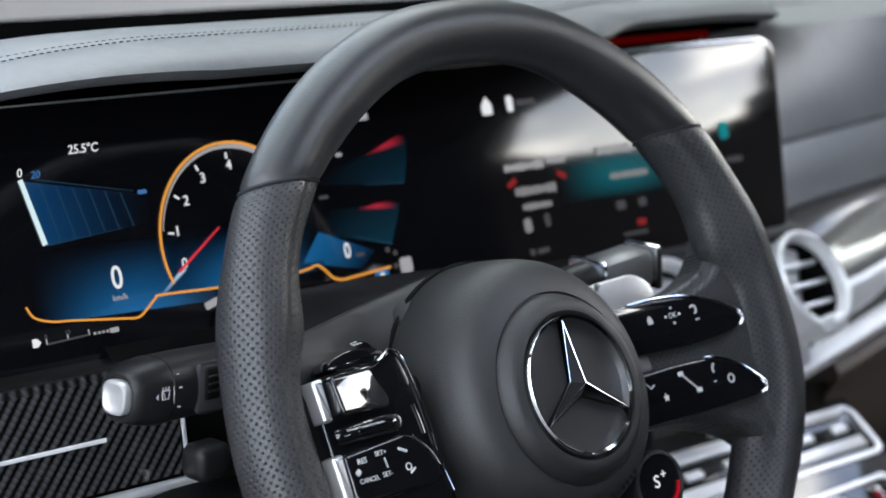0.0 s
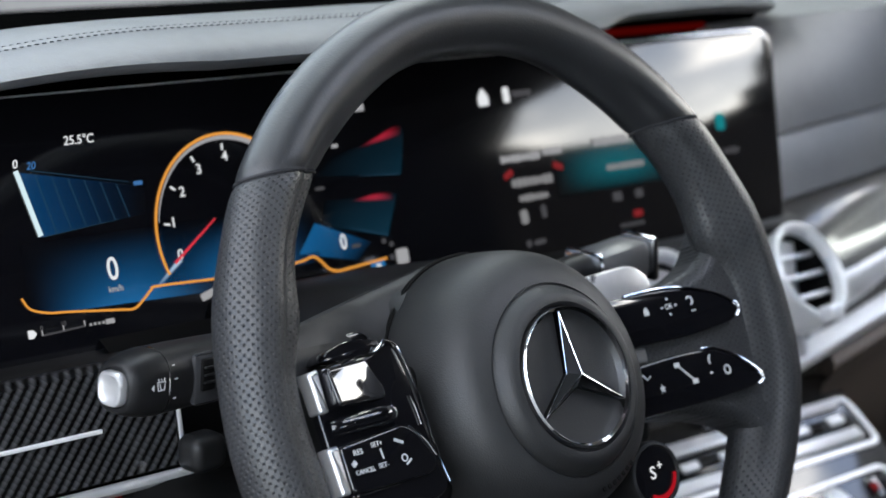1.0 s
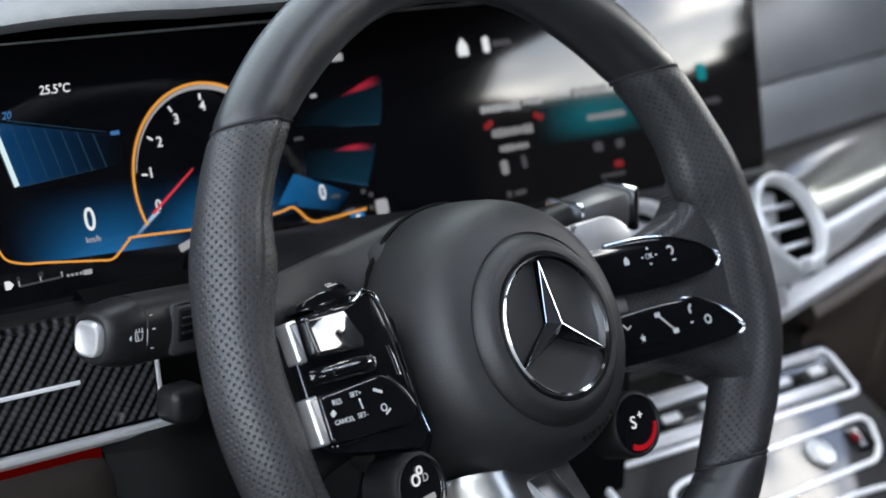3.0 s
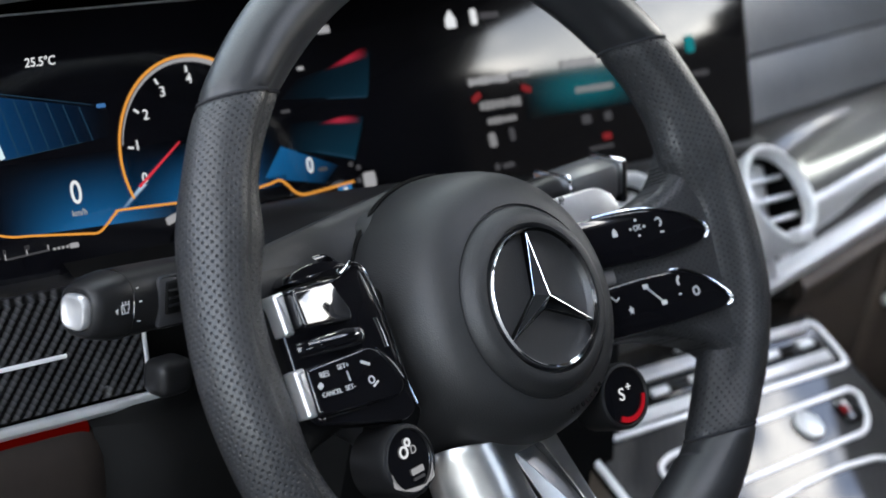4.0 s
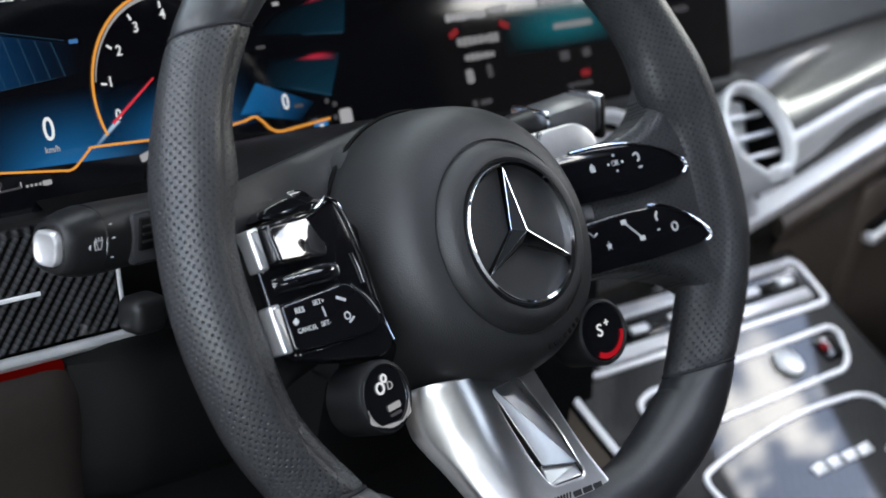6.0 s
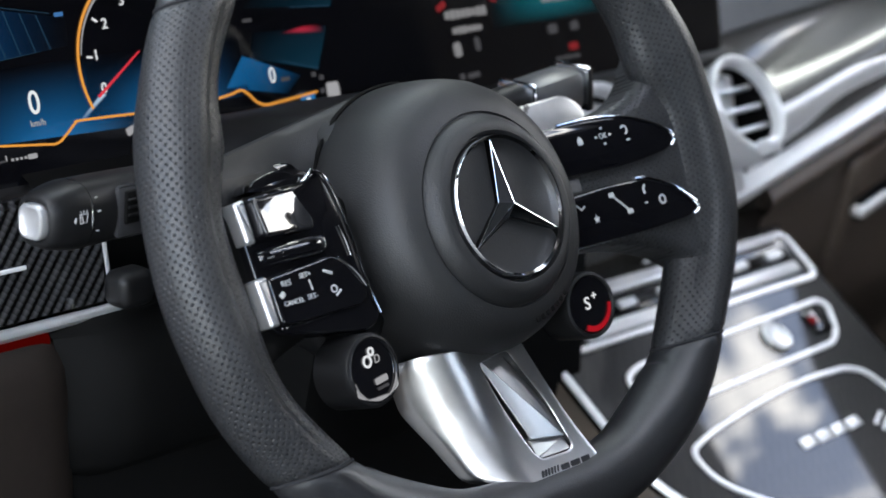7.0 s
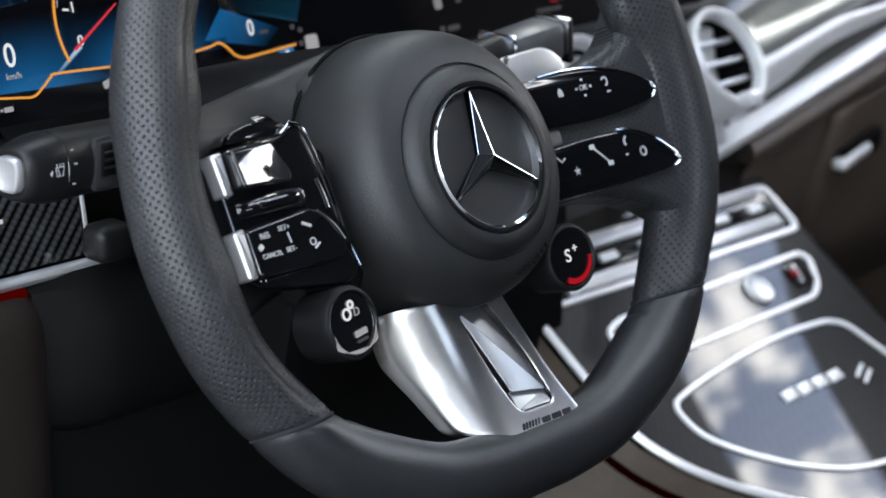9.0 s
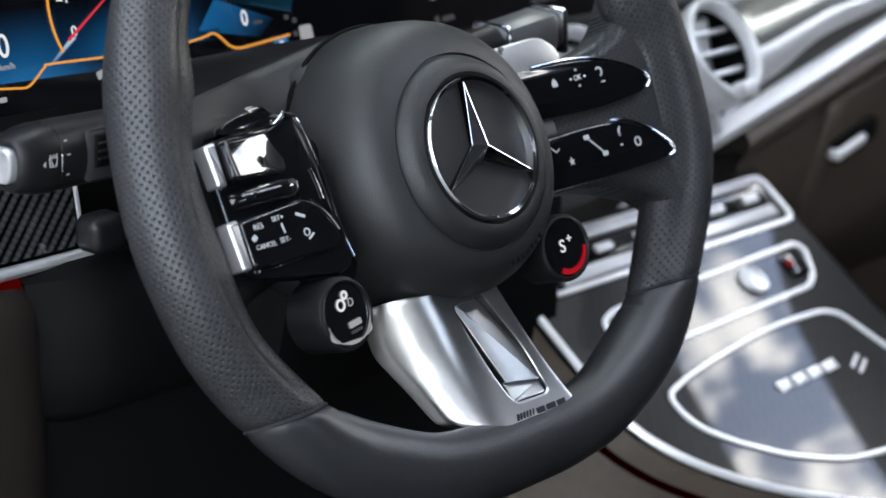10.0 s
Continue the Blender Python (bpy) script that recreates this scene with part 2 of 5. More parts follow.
def inset(pts, d):
    """The outline moved inwards by d (counter-clockwise outlines)."""
    out, k = [], len(pts)
    for i in range(k):
        t = (pts[(i + 1) % k] - pts[i - 1])
        if t.length < 1e-9:
            out.append(pts[i].copy())
            continue
        t.normalize()
        out.append(pts[i] + Vector((-t.y, t.x)) * d)
    return out


def ccw(pts):
    pts = [Vector(p) for p in pts]
    area = sum(pts[i - 1].x * pts[i].y - pts[i].x * pts[i - 1].y for i in range(len(pts)))
    return pts if area > 0 else pts[::-1]


def loft(rings, closed=True, caps=True, bm=None):
    """A skin over rings of equal length."""
    bm = bm or bmesh.new()
    vs = [[bm.verts.new(p) for p in ring] for ring in rings]
    k = len(vs[0])
    for a, b in zip(vs, vs[1:]):
        for i in range(k if closed else k - 1):
            j = (i + 1) % k
            bm.faces.new((a[i], a[j], b[j], b[i]))
    if caps and closed:
        bm.faces.new(vs[0][::-1])
        bm.faces.new(vs[-1])
    return bm


def slab(outline, z0, z1, r=0.001, n=3, bm=None, bend=None):
    """A plate of that outline from z0 to z1 with a rounded upper edge."""
    pts = ccw(outline)
    rings = [[(p.x, p.y, z0) for p in pts]]
    for j in range(n + 1):
        a = j / n * math.pi / 2
        rings.append([(p.x, p.y, z1 - r + r * math.sin(a)) for p in inset(pts, r * (1 - math.cos(a)))])
    if bend:
        rings = [[(x, y, z + bend(x, y)) for x, y, z in ring] for ring in rings]
    return loft(rings, bm=bm)


def box(sx, sy, sz, r=0.002, m=None, bm=None, n=2):
    bm = bm or bmesh.new()
    made = bmesh.ops.create_cube(bm, size=1, matrix=(m or Matrix()) @ Matrix.Diagonal((sx, sy, sz, 1)))
    edges = list({e for v in made["verts"] for e in v.link_edges})
    if r:
        bmesh.ops.bevel(bm, geom=edges, offset=r, segments=n, profile=0.5, affect="EDGES")
    return bm


def lathe(profile, n=48, m=None, bm=None, caps=True):
    """A turned body: profile of (radius, height) round the z axis."""
    m = m or Matrix()
    rings = [[m @ Vector((r * math.cos(2 * math.pi * i / n), r * math.sin(2 * math.pi * i / n), z)) for i in range(n)] for r, z in profile]
    return loft(rings, caps=caps, bm=bm)


def sweep(path, rx, ry=None, n=10, up=(0, 0, 1), bm=None):
    """A rod of round or oval section along a path; rx lies across, ry along up."""
    ry = ry or rx
    path = [Vector(p) for p in path]
    rings = []
    for i, p in enumerate(path):
        t = (path[min(i + 1, len(path) - 1)] - path[max(i - 1, 0)]).normalized()
        side = t.cross(Vector(up)).normalized()
        u2 = side.cross(t)
        rings.append([p + side * rx * math.cos(a) + u2 * ry * math.sin(a) for a in (2 * math.pi * k / n for k in range(n))])
    return loft(rings, bm=bm)


def ribbon(path, w0, w1=None, z=0.0, thick=0.0003):
    """A thin flat line along a 2D path, w0 to w1 wide, lying at height z."""
    w1 = w0 if w1 is None else w1
    bm, path = bmesh.new(), [Vector(p) for p in path]
    rings = []
    for i, p in enumerate(path):
        t = (path[min(i + 1, len(path) - 1)] - path[max(i - 1, 0)])
        t.normalize()
        w = (w0 + (w1 - w0) * i / max(1, len(path) - 1)) / 2
        nrm = Vector((-t.y, t.x)) * w
        a, b = p + nrm, p - nrm
        rings.append([(a.x, a.y, z), (b.x, b.y, z), (b.x, b.y, z + thick), (a.x, a.y, z + thick)])
    return loft(rings, bm=bm)


def patch(corners, z):
    """One flat face with uv from corner to corner."""
    bm = bmesh.new()
    uv = bm.loops.layers.uv.new("UVMap")
    f = bm.faces.new([bm.verts.new((x, y, z)) for x, y in corners])
    for loop, c in zip(f.loops, ((0, 0), (1, 0), (1, 1), (0, 1))):
        loop[uv].uv = c
    return bm


def letters(text, size, x, y, z, thick=0.0002, shear=0.0, turn=0.0, squeeze=1.0):
    """Raised letters, centred at x, y, in the plane z."""
    cu = bpy.data.curves.new("letters", "FONT")
    cu.body, cu.size, cu.shear, cu.extrude, cu.offset = text, size, shear, thick / 2, size * 0.007
    cu.align_x, cu.align_y = "CENTER", "CENTER"
    ob = new("letters", cu)
    me = bpy.data.meshes.new_from_object(ob.evaluated_get(bpy.context.evaluated_depsgraph_get()))
    bm = bmesh.new()
    bm.from_mesh(me)
    bpy.data.objects.remove(ob)
    bpy.data.curves.remove(cu)
    bpy.data.meshes.remove(me)
    bmesh.ops.transform(bm, matrix=Matrix.Translation((x, y, z + thick / 2)) @ pose(0, 0, 0, 0, 0, turn) @ Matrix.Diagonal((squeeze, 1, 1, 1)), verts=bm.verts)
    return bm


def arc(cx, cy, r, a0, a1, n=40):
    return [(cx + r * math.cos(radians(a0 + (a1 - a0) * i / n)), cy + r * math.sin(radians(a0 + (a1 - a0) * i / n))) for i in range(n + 1)]


def bar(w, h, x, y, z, turn=0.0, r=None):
    pts = rounded([(-w / 2, -h / 2), (w / 2, -h / 2), (w / 2, h / 2), (-w / 2, h / 2)], h * 0.25 if r is None else r, 3)
    bm = slab(pts, 0, 0.0003, 0.0001, 1)
    bmesh.ops.transform(bm, matrix=pose(x, y, z, 0, 0, turn), verts=bm.verts)
    return bm


def at(x, y, z):
    return (x, y, Z0 + z)


def smooth_step(t):
    t = max(0.0, min(1.0, t))
    return t * t * (3 - 2 * t)


# ---------------------------------------------------------------- setting
bm = bmesh.new()
bmesh.ops.create_grid(bm, x_segments=2, y_segments=2, size=400)
GROUND = vary(material("asphalt", (0.075, 0.075, 0.072), 0.8), (0.075, 0.075, 0.072), 0.8, 0.15, 0.1)
tagged(part("ground", bm, GROUND, smooth=False), "grey asphalt round the car", "ground", kind="structure")

HEADLINER = vary(material("headliner", (0.02, 0.02, 0.021), 0.9), (0.02, 0.02, 0.021), 30, 0.15)
bm = box(1.5, 0.03, 0.62, 0.01, pose(0.37, 0.62, 0.42, 0, 0, 0))
tagged(part("firewall", bm, SOFT), "dark firewall under the windscreen", "wall", kind="structure")
bm = box(1.46, 2.3, 0.04, 0.01, pose(0.37, -0.5, 0.25))
tagged(part("car_floor", bm, SOFT), "black carpeted car floor", "floor", kind="structure")
# unseen roof; its opening is added to brighten the cabin
bm = bmesh.new()
for x0, x1, y0, y1 in ((-0.40, 1.14, -0.14, 0.02), (-0.40, 1.14, -1.68, -0.46), (-0.40, 0.02, -0.46, -0.14), (0.60, 1.14, -0.46, -0.14)):
    box(x1 - x0, y1 - y0, 0.06, 0.008, pose((x0 + x1) / 2, (y0 + y1) / 2, 1.49), bm)
tagged(part("roof_lining", bm, HEADLINER), "unseen dark roof lining with an opening added for light", "ceiling", kind="structure")
# unseen rear end; its window is added to brighten the spoke's reflections
bm = box(1.46, 0.04, 0.90, 0.01, pose(0.37, -1.66, 0.72))
box(1.46, 0.04, 0.08, 0.01, pose(0.37, -1.66, 1.44), bm)
for x, w in ((-0.28, 0.16), (0.80, 0.60)):
    box(w, 0.04, 0.26, 0.01, pose(x, -1.66, 1.285), bm)
tagged(part("cabin_back", bm, SOFT), "unseen dark rear end of the cabin, window sized for reflections", "wall", kind="structure")
for name, x0, x1 in (("pillar_left", -0.36, -0.24), ("pillar_right", 1.10, 0.98)):
    bm = sweep(catmull([(x0, 0.62, 1.06), (x0 * 0.7 + x1 * 0.3, 0.33, 1.27), (x1, -0.02, 1.46)], 8), 0.03, 0.045, 12)
    tagged(part(name, bm, HEADLINER), "dark windscreen pillar", "pillar", kind="structure")
bm = loft([[(x, y - 0.10 * (x - 0.37) ** 2, z) for y, z in ((0.665, 1.055), (0.50, 1.165), (0.34, 1.27), (0.16, 1.375), (0.0, 1.455))] for x in [-0.32 + 0.069 * k for k in range(21)]], closed=False)
tagged(part("windscreen", bm, WINDSCREEN), "tinted glass windscreen", "windscreen", kind="structure")


def bonnet_line(x):
    return [(0.66, 0.10 - 0.06 * (x - 0.37) ** 2), (0.9, 0.075 - 0.08 * (x - 0.37) ** 2), (1.3, 0.02 - 0.1 * (x - 0.37) ** 2), (1.7, -0.08 - 0.12 * (x - 0.37) ** 2), (1.78, -0.2)]


bm = loft([[(x, y, Z0 + z) for y, z in bonnet_line(x)] for x in [-0.40 + 0.07 * k for k in range(23)]], closed=False)
tagged(part("bonnet", bm, PAINT), "pale silver painted bonnet beyond the windscreen", "bonnet", kind="structure")
# passenger door with a rising waistline, its window open to the sky; rear side walls
def side_wall(name, pts, x, mat, label, category):
    bm = loft([[(x, y, Z0 + z) for y, z in pts], [(x + 0.05, y, Z0 + z) for y, z in pts]])
    tagged(part(name, bm, mat, smooth=False), label, category, kind="structure")


side_wall("passenger_door", [(0.60, -0.68), (0.60, 0.12), (0.35, 0.21), (0.0, 0.247), (-0.20, 0.257), (-0.28, 0.298), (-0.42, 0.352), (-0.52, 0.420), (-0.52, -0.68)], 1.08, BROWN, "brown leather passenger door lining", "door")
# rear sides are unseen, left windowless to keep light and reflections out
side_wall("wall_right_rear", [(-0.52, -0.68), (-0.52, 0.420), (-0.47, 0.55), (-1.64, 0.55), (-1.64, -0.68)], 1.08, HEADLINER, "unseen rear side of the cabin, closed to shape light", "wall")
side_wall("wall_left_rear", [(-0.49, -0.68), (-0.49, 0.30), (-0.47, 0.55), (-1.64, 0.55), (-1.64, -0.68)], -0.40, HEADLINER, "unseen rear side of the cabin, closed to shape light", "wall")
# out of view; added to keep low light off the footwell
bm = box(0.95, 0.06, 0.85, 0.02, pose(-0.80, 0.26, Z0 - 0.22, 0, 0, 33))
tagged(part("driver_door", bm, BROWN), "unseen open driver door, brown lined, set to block light", "door", kind="structure")
mirror = thing("door_mirror", Matrix.Translation((1.22, -0.065, Z0 + 0.305)), "black door mirror outside the passenger window", "mirror")
part("shell", box(0.16, 0.08, 0.12, 0.03, n=4), PLASTIC, mirror)
part("foot", box(0.14, 0.05, 0.05, 0.015, pose(-0.12, 0.02, -0.06)), PLASTIC, mirror)

# tree outside the passenger side, mirrored in the middle display
random.seed(5)
tree = thing("tree", Matrix.Translation((8.6, -7.9, 0)), "olive green tree beside the car", "tree")
part("trunk", sweep([(0, 0, 0), (0.05, 0.02, 1.2), (0.0, 0.05, 2.6)], 0.09, 0.09, 8), BROWN, tree, "grey-brown trunk")
LEAF = vary(material("olive_leaves", (0.17, 0.17, 0.085), 0.6), (0.17, 0.17, 0.085), 2, 0.4, 0.1)
bm = bmesh.new()
for k in range(1500):
    u, v, w = (random.gauss(0, 1) for _ in range(3))
    c = Vector((u * 0.42, v * 0.42, 2.75 + w * 0.55))
    m = Matrix.Translation(c) @ pose(0, 0, 0, random.uniform(0, 360), random.uniform(0, 360), random.uniform(0, 360))
    bm.faces.new([bm.verts.new(m @ Vector(p)) for p in ((-0.09, 0, 0), (0, -0.05, 0.01), (0.1, 0, 0), (0, 0.05, 0.01))])
part("crown", bm, LEAF, tree, "loose olive green leaves")

# ---------------------------------------------------------------- dashboard
def dash_skin(xs, profile, mat, name, parent, label="", uvs=None):
    """A moulding whose section profile(x) runs across the car."""
    return part(name, loft([[at(x, y, z) for y, z in profile(x)] for x in xs], closed=False, caps=False), mat, parent, label)


def span(a, b, n):
    return [a + (b - a) * i / n for i in range(n + 1)]


dashboard = thing("dashboard", Matrix(), "leather dashboard with grey stitched hood and dark trim", "dashboard", kind="structure")


def hood_lines(x):
    drop, back = 0.0, smooth_step((x - 0.16) / 0.14) * 0.055
    if x < -0.1:
        drop = 0.12 * (x + 0.1) ** 2 * 5
    if x > 0.36:
        drop = 0.004 * ((x - 0.36) / 0.1) ** 2
    lip = 0.155 + max(0, (x - 0.2)) * 0.08
    low = 0.003 + 0.06 * max(0.0, -0.1 - x) + 0.04 * back
    return drop + 0.06 * back, back, lip + back, low


def hood(x):
    drop, s, lip, low = hood_lines(x)
    return [(lip + 0.010, 0.1345 - drop + low), (lip + 0.004, 0.1365 - drop + low), (lip, 0.1405 - drop + low), (lip + 0.005, 0.147 - drop + low * 0.6),
            (0.196 + s, 0.1555 - drop), (0.2 + s, 0.1545 - drop), (0.204 + s, 0.1558 - drop), (0.235 + s, 0.157 - drop), (0.27 + s, 0.152 - drop), (0.30 + s, 0.140 - drop)]


def hood_underside(x):
    drop, s, lip, low = hood_lines(x)
    return [(lip + 0.009, 0.1346 - drop + low), (lip + 0.016, 0.1338 - drop + low), (max(0.235, lip + 0.02), 0.131 - drop + low * 0.6), (0.275 + s * 0.4, 0.126 - drop), (0.285 + s * 0.4, 0.100)]


dash_skin(span(-0.42, 0.455, 60), hood, DASH, "instrument_hood", dashboard, "grey leather hood with a twin stitched seam")
# underside skin is far darker than the hood's grey leather
dash_skin(span(-0.42, 0.455, 60), hood_underside, DEADBLACK, "hood_underside", dashboard, "black underside of the hood")
# stitches along the hood's seam
bm = bmesh.new()
for k in range(150):
    x = -0.30 + k * 0.0042
    d, s = hood_lines(x)[:2]
    for y in (0.1955, 0.2045):
        box(0.0024, 0.0006, 0.0005, 0.0002, Matrix.Translation(at(x, y + s, 0.1558 - d)), bm, 1)
stitching = part("stitching", bm, SEAM, dashboard, "dark twin stitching")
tagged(stitching, kind="stuff")


def top_deck(x):
    return [(0.295, 0.136), (0.36, 0.128), (0.45, 0.120), (0.62, 0.118)]


dash_skin(span(-0.42, 0.62, 10), top_deck, DEADBLACK, "defroster_deck", dashboard, "black deck below the windscreen")


def right_dash(x):
    f = (x - 0.45) * 0.20
    return [(0.62, 0.125), (0.40 + f * 0.5, 0.122), (0.325 + f * 0.6, 0.112), (0.285 + f, 0.085), (0.268 + f, 0.050), (0.262 + f, 0.034), (0.265 + f, 0.031),
            (0.261 + f, 0.028), (0.250 + f, 0.002), (0.243 + f, -0.012), (0.250 + f, -0.016)]


dash_skin(span(0.455, 1.08, 24), right_dash, DASH, "passenger_dash", dashboard, "grey leather passenger side with a seam")


def rise(x):
    """How far the trim's lower lines climb towards the passenger door."""
    return 0.22 * max(-0.12, min(x - 0.46, 0.32))


def trim_band(x):
    f = (x - 0.45) * 0.20
    pts = [(0.250, -0.012), (0.246, -0.024), (0.243, -0.036), (0.239, -0.048), (0.233, -0.057), (0.222, -0.063), (0.210, -0.069), (0.202, -0.078), (0.200, -0.092), (0.203, -0.112)]
    out = []
    for k, p in enumerate(catmull(pts, 3)):
        q = smooth_step(k / 20)
        out.append((p.x + f * (1 - q), p.y + rise(x) * q))
    return out


dash_skin(span(0.30, 1.08, 30), trim_band, RIBBED, "trim_band", dashboard, "ribbed dark glossy trim band")


def along_table(x, table):
    for (x0, a), (x1, b) in zip(table, table[1:]):
        if x <= x1:
            return a + (b - a) * smooth_step((x - x0) / (x1 - x0))
    return table[-1][1]


def sweep_reflection(x):
    """Reflection built as a pale strip from the vent's panel, thinning towards the door."""
    top = along_table(x, ((0.48, 6.2), (0.55, 6.6), (0.60, 6.7), (0.70, 7.6), (0.90, 8.1)))
    low = along_table(x, ((0.48, 8.9), (0.54, 8.4), (0.60, 8.0), (0.70, 8.3), (0.90, 8.4)))
    row, out = trim_band(x), []
    for k in range(9):
        q = (top + (low - top) * k / 8) * 3
        i = min(int(q), len(row) - 2)
        y, z = (row[i][j] + (row[i + 1][j] - row[i][j]) * (q - i) for j in (0, 1))
        out.append((y - (0.0016 if 0 < k < 8 else -0.0004), z))
    return out


dash_skin(span(0.48, 0.90, 40), sweep_reflection, SILVER, "sweep_reflection", dashboard, "pale silver strip built in place of the trim's reflection")


def lower_strip(x):
    g = rise(x)
    return [(0.204, -0.108 + g), (0.196, -0.110 + g), (0.191, -0.116 + g), (0.193, -0.123 + g), (0.203, -0.126 + g)]


dash_skin(span(0.36, 1.08, 20), lower_strip, SILVER, "lower_strip", dashboard, "bright silver strip")


def lower_right(x):
    g = rise(x)
    return [(0.205, -0.122 + g), (0.193, -0.127 + g), (0.189, -0.133 + g), (0.190, -0.140 + g), (0.196, -0.146 + g), (0.199, -0.150 + g), (0.203, -0.18 + g), (0.225, -0.25 + g * 0.6), (0.28, -0.40), (0.5, -0.62)]


dash_skin(span(0.50, 1.08, 20), lower_right, BROWN, "lower_dash", dashboard, "brown leather lower dashboard")

# glove box with its handle
GLOVE = Vector(at(0.83, 0.21, -0.12))
glovebox = thing("glovebox", Matrix.Translation(GLOVE), "brown leather glovebox lid with a silver pull handle", "glovebox")


def glove_face(x):
    g = rise(x)
    return [(0.196, -0.1465 + g), (0.1925, -0.149 + g), (0.194, -0.160 + g), (0.199, -0.18 + g), (0.220, -0.25 + g * 0.6), (0.245, -0.31 + g * 0.3)]


lid = part("lid", loft([[Vector(at(x, y, z)) - GLOVE for y, z in glove_face(x)] for x in span(0.612, 1.05, 14)], closed=False), BROWN, glovebox)
lid.modifiers.new("thick", "SOLIDIFY").thickness = 0.006
part("handle_recess", box(0.060, 0.010, 0.020, 0.005, pose(0.648 - 0.83, 0.1935 - 0.21, -0.1480 + 0.12, 8, -14, 0)), SOFT, glovebox)
part("handle", box(0.042, 0.012, 0.0085, 0.003, pose(0.634 - 0.83, 0.190 - 0.21, -0.1500 + 0.12, 8, -14, 0)), SILVER, glovebox, "silver pull handle")

# left side: carbon panel, strip, ambient light and knee panel
def left_panel(x):
    return [(0.170, -0.0035), (0.1655, -0.006), (0.1625, -0.02), (0.158, -0.060)]


dash_skin(span(-0.42, -0.122, 24), left_panel, CARBON, "carbon_panel", dashboard, "carbon fibre panel under clear lacquer")
part("inlay_line", sweep([at(x, 0.1605 - 0.0012, -0.034) for x in span(-0.42, -0.168, 10)], 0.0008, 0.0012, 8), SILVER, dashboard, "thin silver inlay")
part("left_strip", sweep([at(x, 0.156, -0.0645) for x in span(-0.42, -0.10, 10)], 0.004, 0.0032, 10), SATIN, dashboard, "satin silver strip")
part("panel_end", sweep([at(-0.1215, 0.1665, -0.006), at(-0.121, 0.1625, -0.02), at(-0.119, 0.158, -0.058)], 0.0012, 0.0012, 8, (1, 0, 0)), SATIN, dashboard, "bright end edge")
part("ambient_strip", sweep([at(x, 0.1545, -0.0715) for x in span(-0.42, -0.160, 10)], 0.002, 0.0040, 8), RED, dashboard, "red glowing ambient light strip")
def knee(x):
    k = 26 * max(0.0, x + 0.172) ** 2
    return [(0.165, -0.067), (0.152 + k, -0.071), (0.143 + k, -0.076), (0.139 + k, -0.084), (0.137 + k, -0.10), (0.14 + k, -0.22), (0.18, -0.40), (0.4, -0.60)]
dash_skin(span(-0.42, -0.146, 30), knee, SHADEBROWN, "knee_panel", dashboard, "brown knee panel, its colour darkened for shade")
def backing(x):
    return [(0.215, 0.0), (0.192, -0.013), (0.186, -0.03), (0.186, -0.075)]
dash_skin(span(-0.135, 0.26, 6), backing, SOFT, "column_backing", dashboard, "matt black backing behind the column")
def knee2(x):
    return [(0.185, -0.06), (0.16, -0.075), (0.150, -0.09), (0.15, -0.22), (0.2, -0.40), (0.4, -0.60)]
dash_skin(span(-0.165, 0.24, 12), knee2, SOFT, "column_surround", dashboard, "matt black panel round the column")
def bolster(x):
    k = smooth_step((x + 0.160) / 0.030)
    return [(0.165 - 0.012 * k, -0.064), (0.150 - 0.012 * k, -0.070), (0.146 - 0.018 * k, -0.085), (0.143 - 0.018 * k, -0.115), (0.146 - 0.014 * k, -0.136), (0.156 - 0.010 * k, -0.146), (0.190, -0.150)]


dash_skin(span(-0.160, 0.10, 20), bolster, SOFT, "knee_bolster", dashboard, "black moulded knee bolster")
part("ambient_strip", sweep([at(x, 0.2520, 0.1255) for x in span(0.23, 0.402, 10)], 0.0012, 0.0024, 8), RED, dashboard, "red glowing ambient light strip")
# black frame under the display pane
def sill(x):
    if x > -0.11:
        return [(0.212, -0.008), (0.204, -0.009), (0.200, -0.011), (0.199, -0.014), (0.202, -0.018), (0.21, -0.022), (0.26, -0.05)]
    return [(0.212, -0.008), (0.200, -0.009), (0.185, -0.006), (0.172, -0.003), (0.169, -0.005), (0.176, -0.02), (0.26, -0.10)]
dash_skin(span(-0.42, -0.112, 12), sill, PLASTIC, "display_sill", dashboard, "black ledge under the displays")
dash_skin(span(-0.109, 0.46, 24), sill, PLASTIC, "display_sill", dashboard, "black ledge under the displays")

# ---------------------------------------------------------------- wide display pane
PANE = Matrix.Translation(at(0, 0.21, 0)) @ pose(0, 0, 0, 90 - math.degrees(math.atan(0.3)), 0, 0)
display = thing("display_pane", PANE, "wide black glass pane holding two lit displays", "display")
outline = rounded([(-0.345, -0.012), (0.448, -0.012), (0.468, 0.118), (0.455, 0.1245), (-0.345, 0.1245)], [0.01, 0.012, 0.014, 0.01, 0.01], 5)
part("housing", slab([p * 1.0 for p in inset(ccw(outline), -0.003)], -0.02, -0.0006, 0.001), DARKCHROME, display, "thin dark metal edge")
pane = part("glass", slab(outline, -0.012, 0.0, 0.0008), GLASS, display, "black glass")
part("top_edge", sweep([(x, 0.1248, -0.0004) for x in span(-0.335, 0.452, 8)], 0.0006, 0.0006, 8), SATIN, display, "thin bright upper edge")
Z1 = 0.0005


def show(name, bm, mat, label=""):
    return part(name, bm, mat, display, label, smooth=False)


def soft_edge(m, u, v):
    return maths(m, "MULTIPLY", maths(m, "POWER", maths(m, "SINE", maths(m, "MULTIPLY", u, math.pi)), 1.5), maths(m, "SINE", maths(m, "MULTIPLY", v, math.pi)))


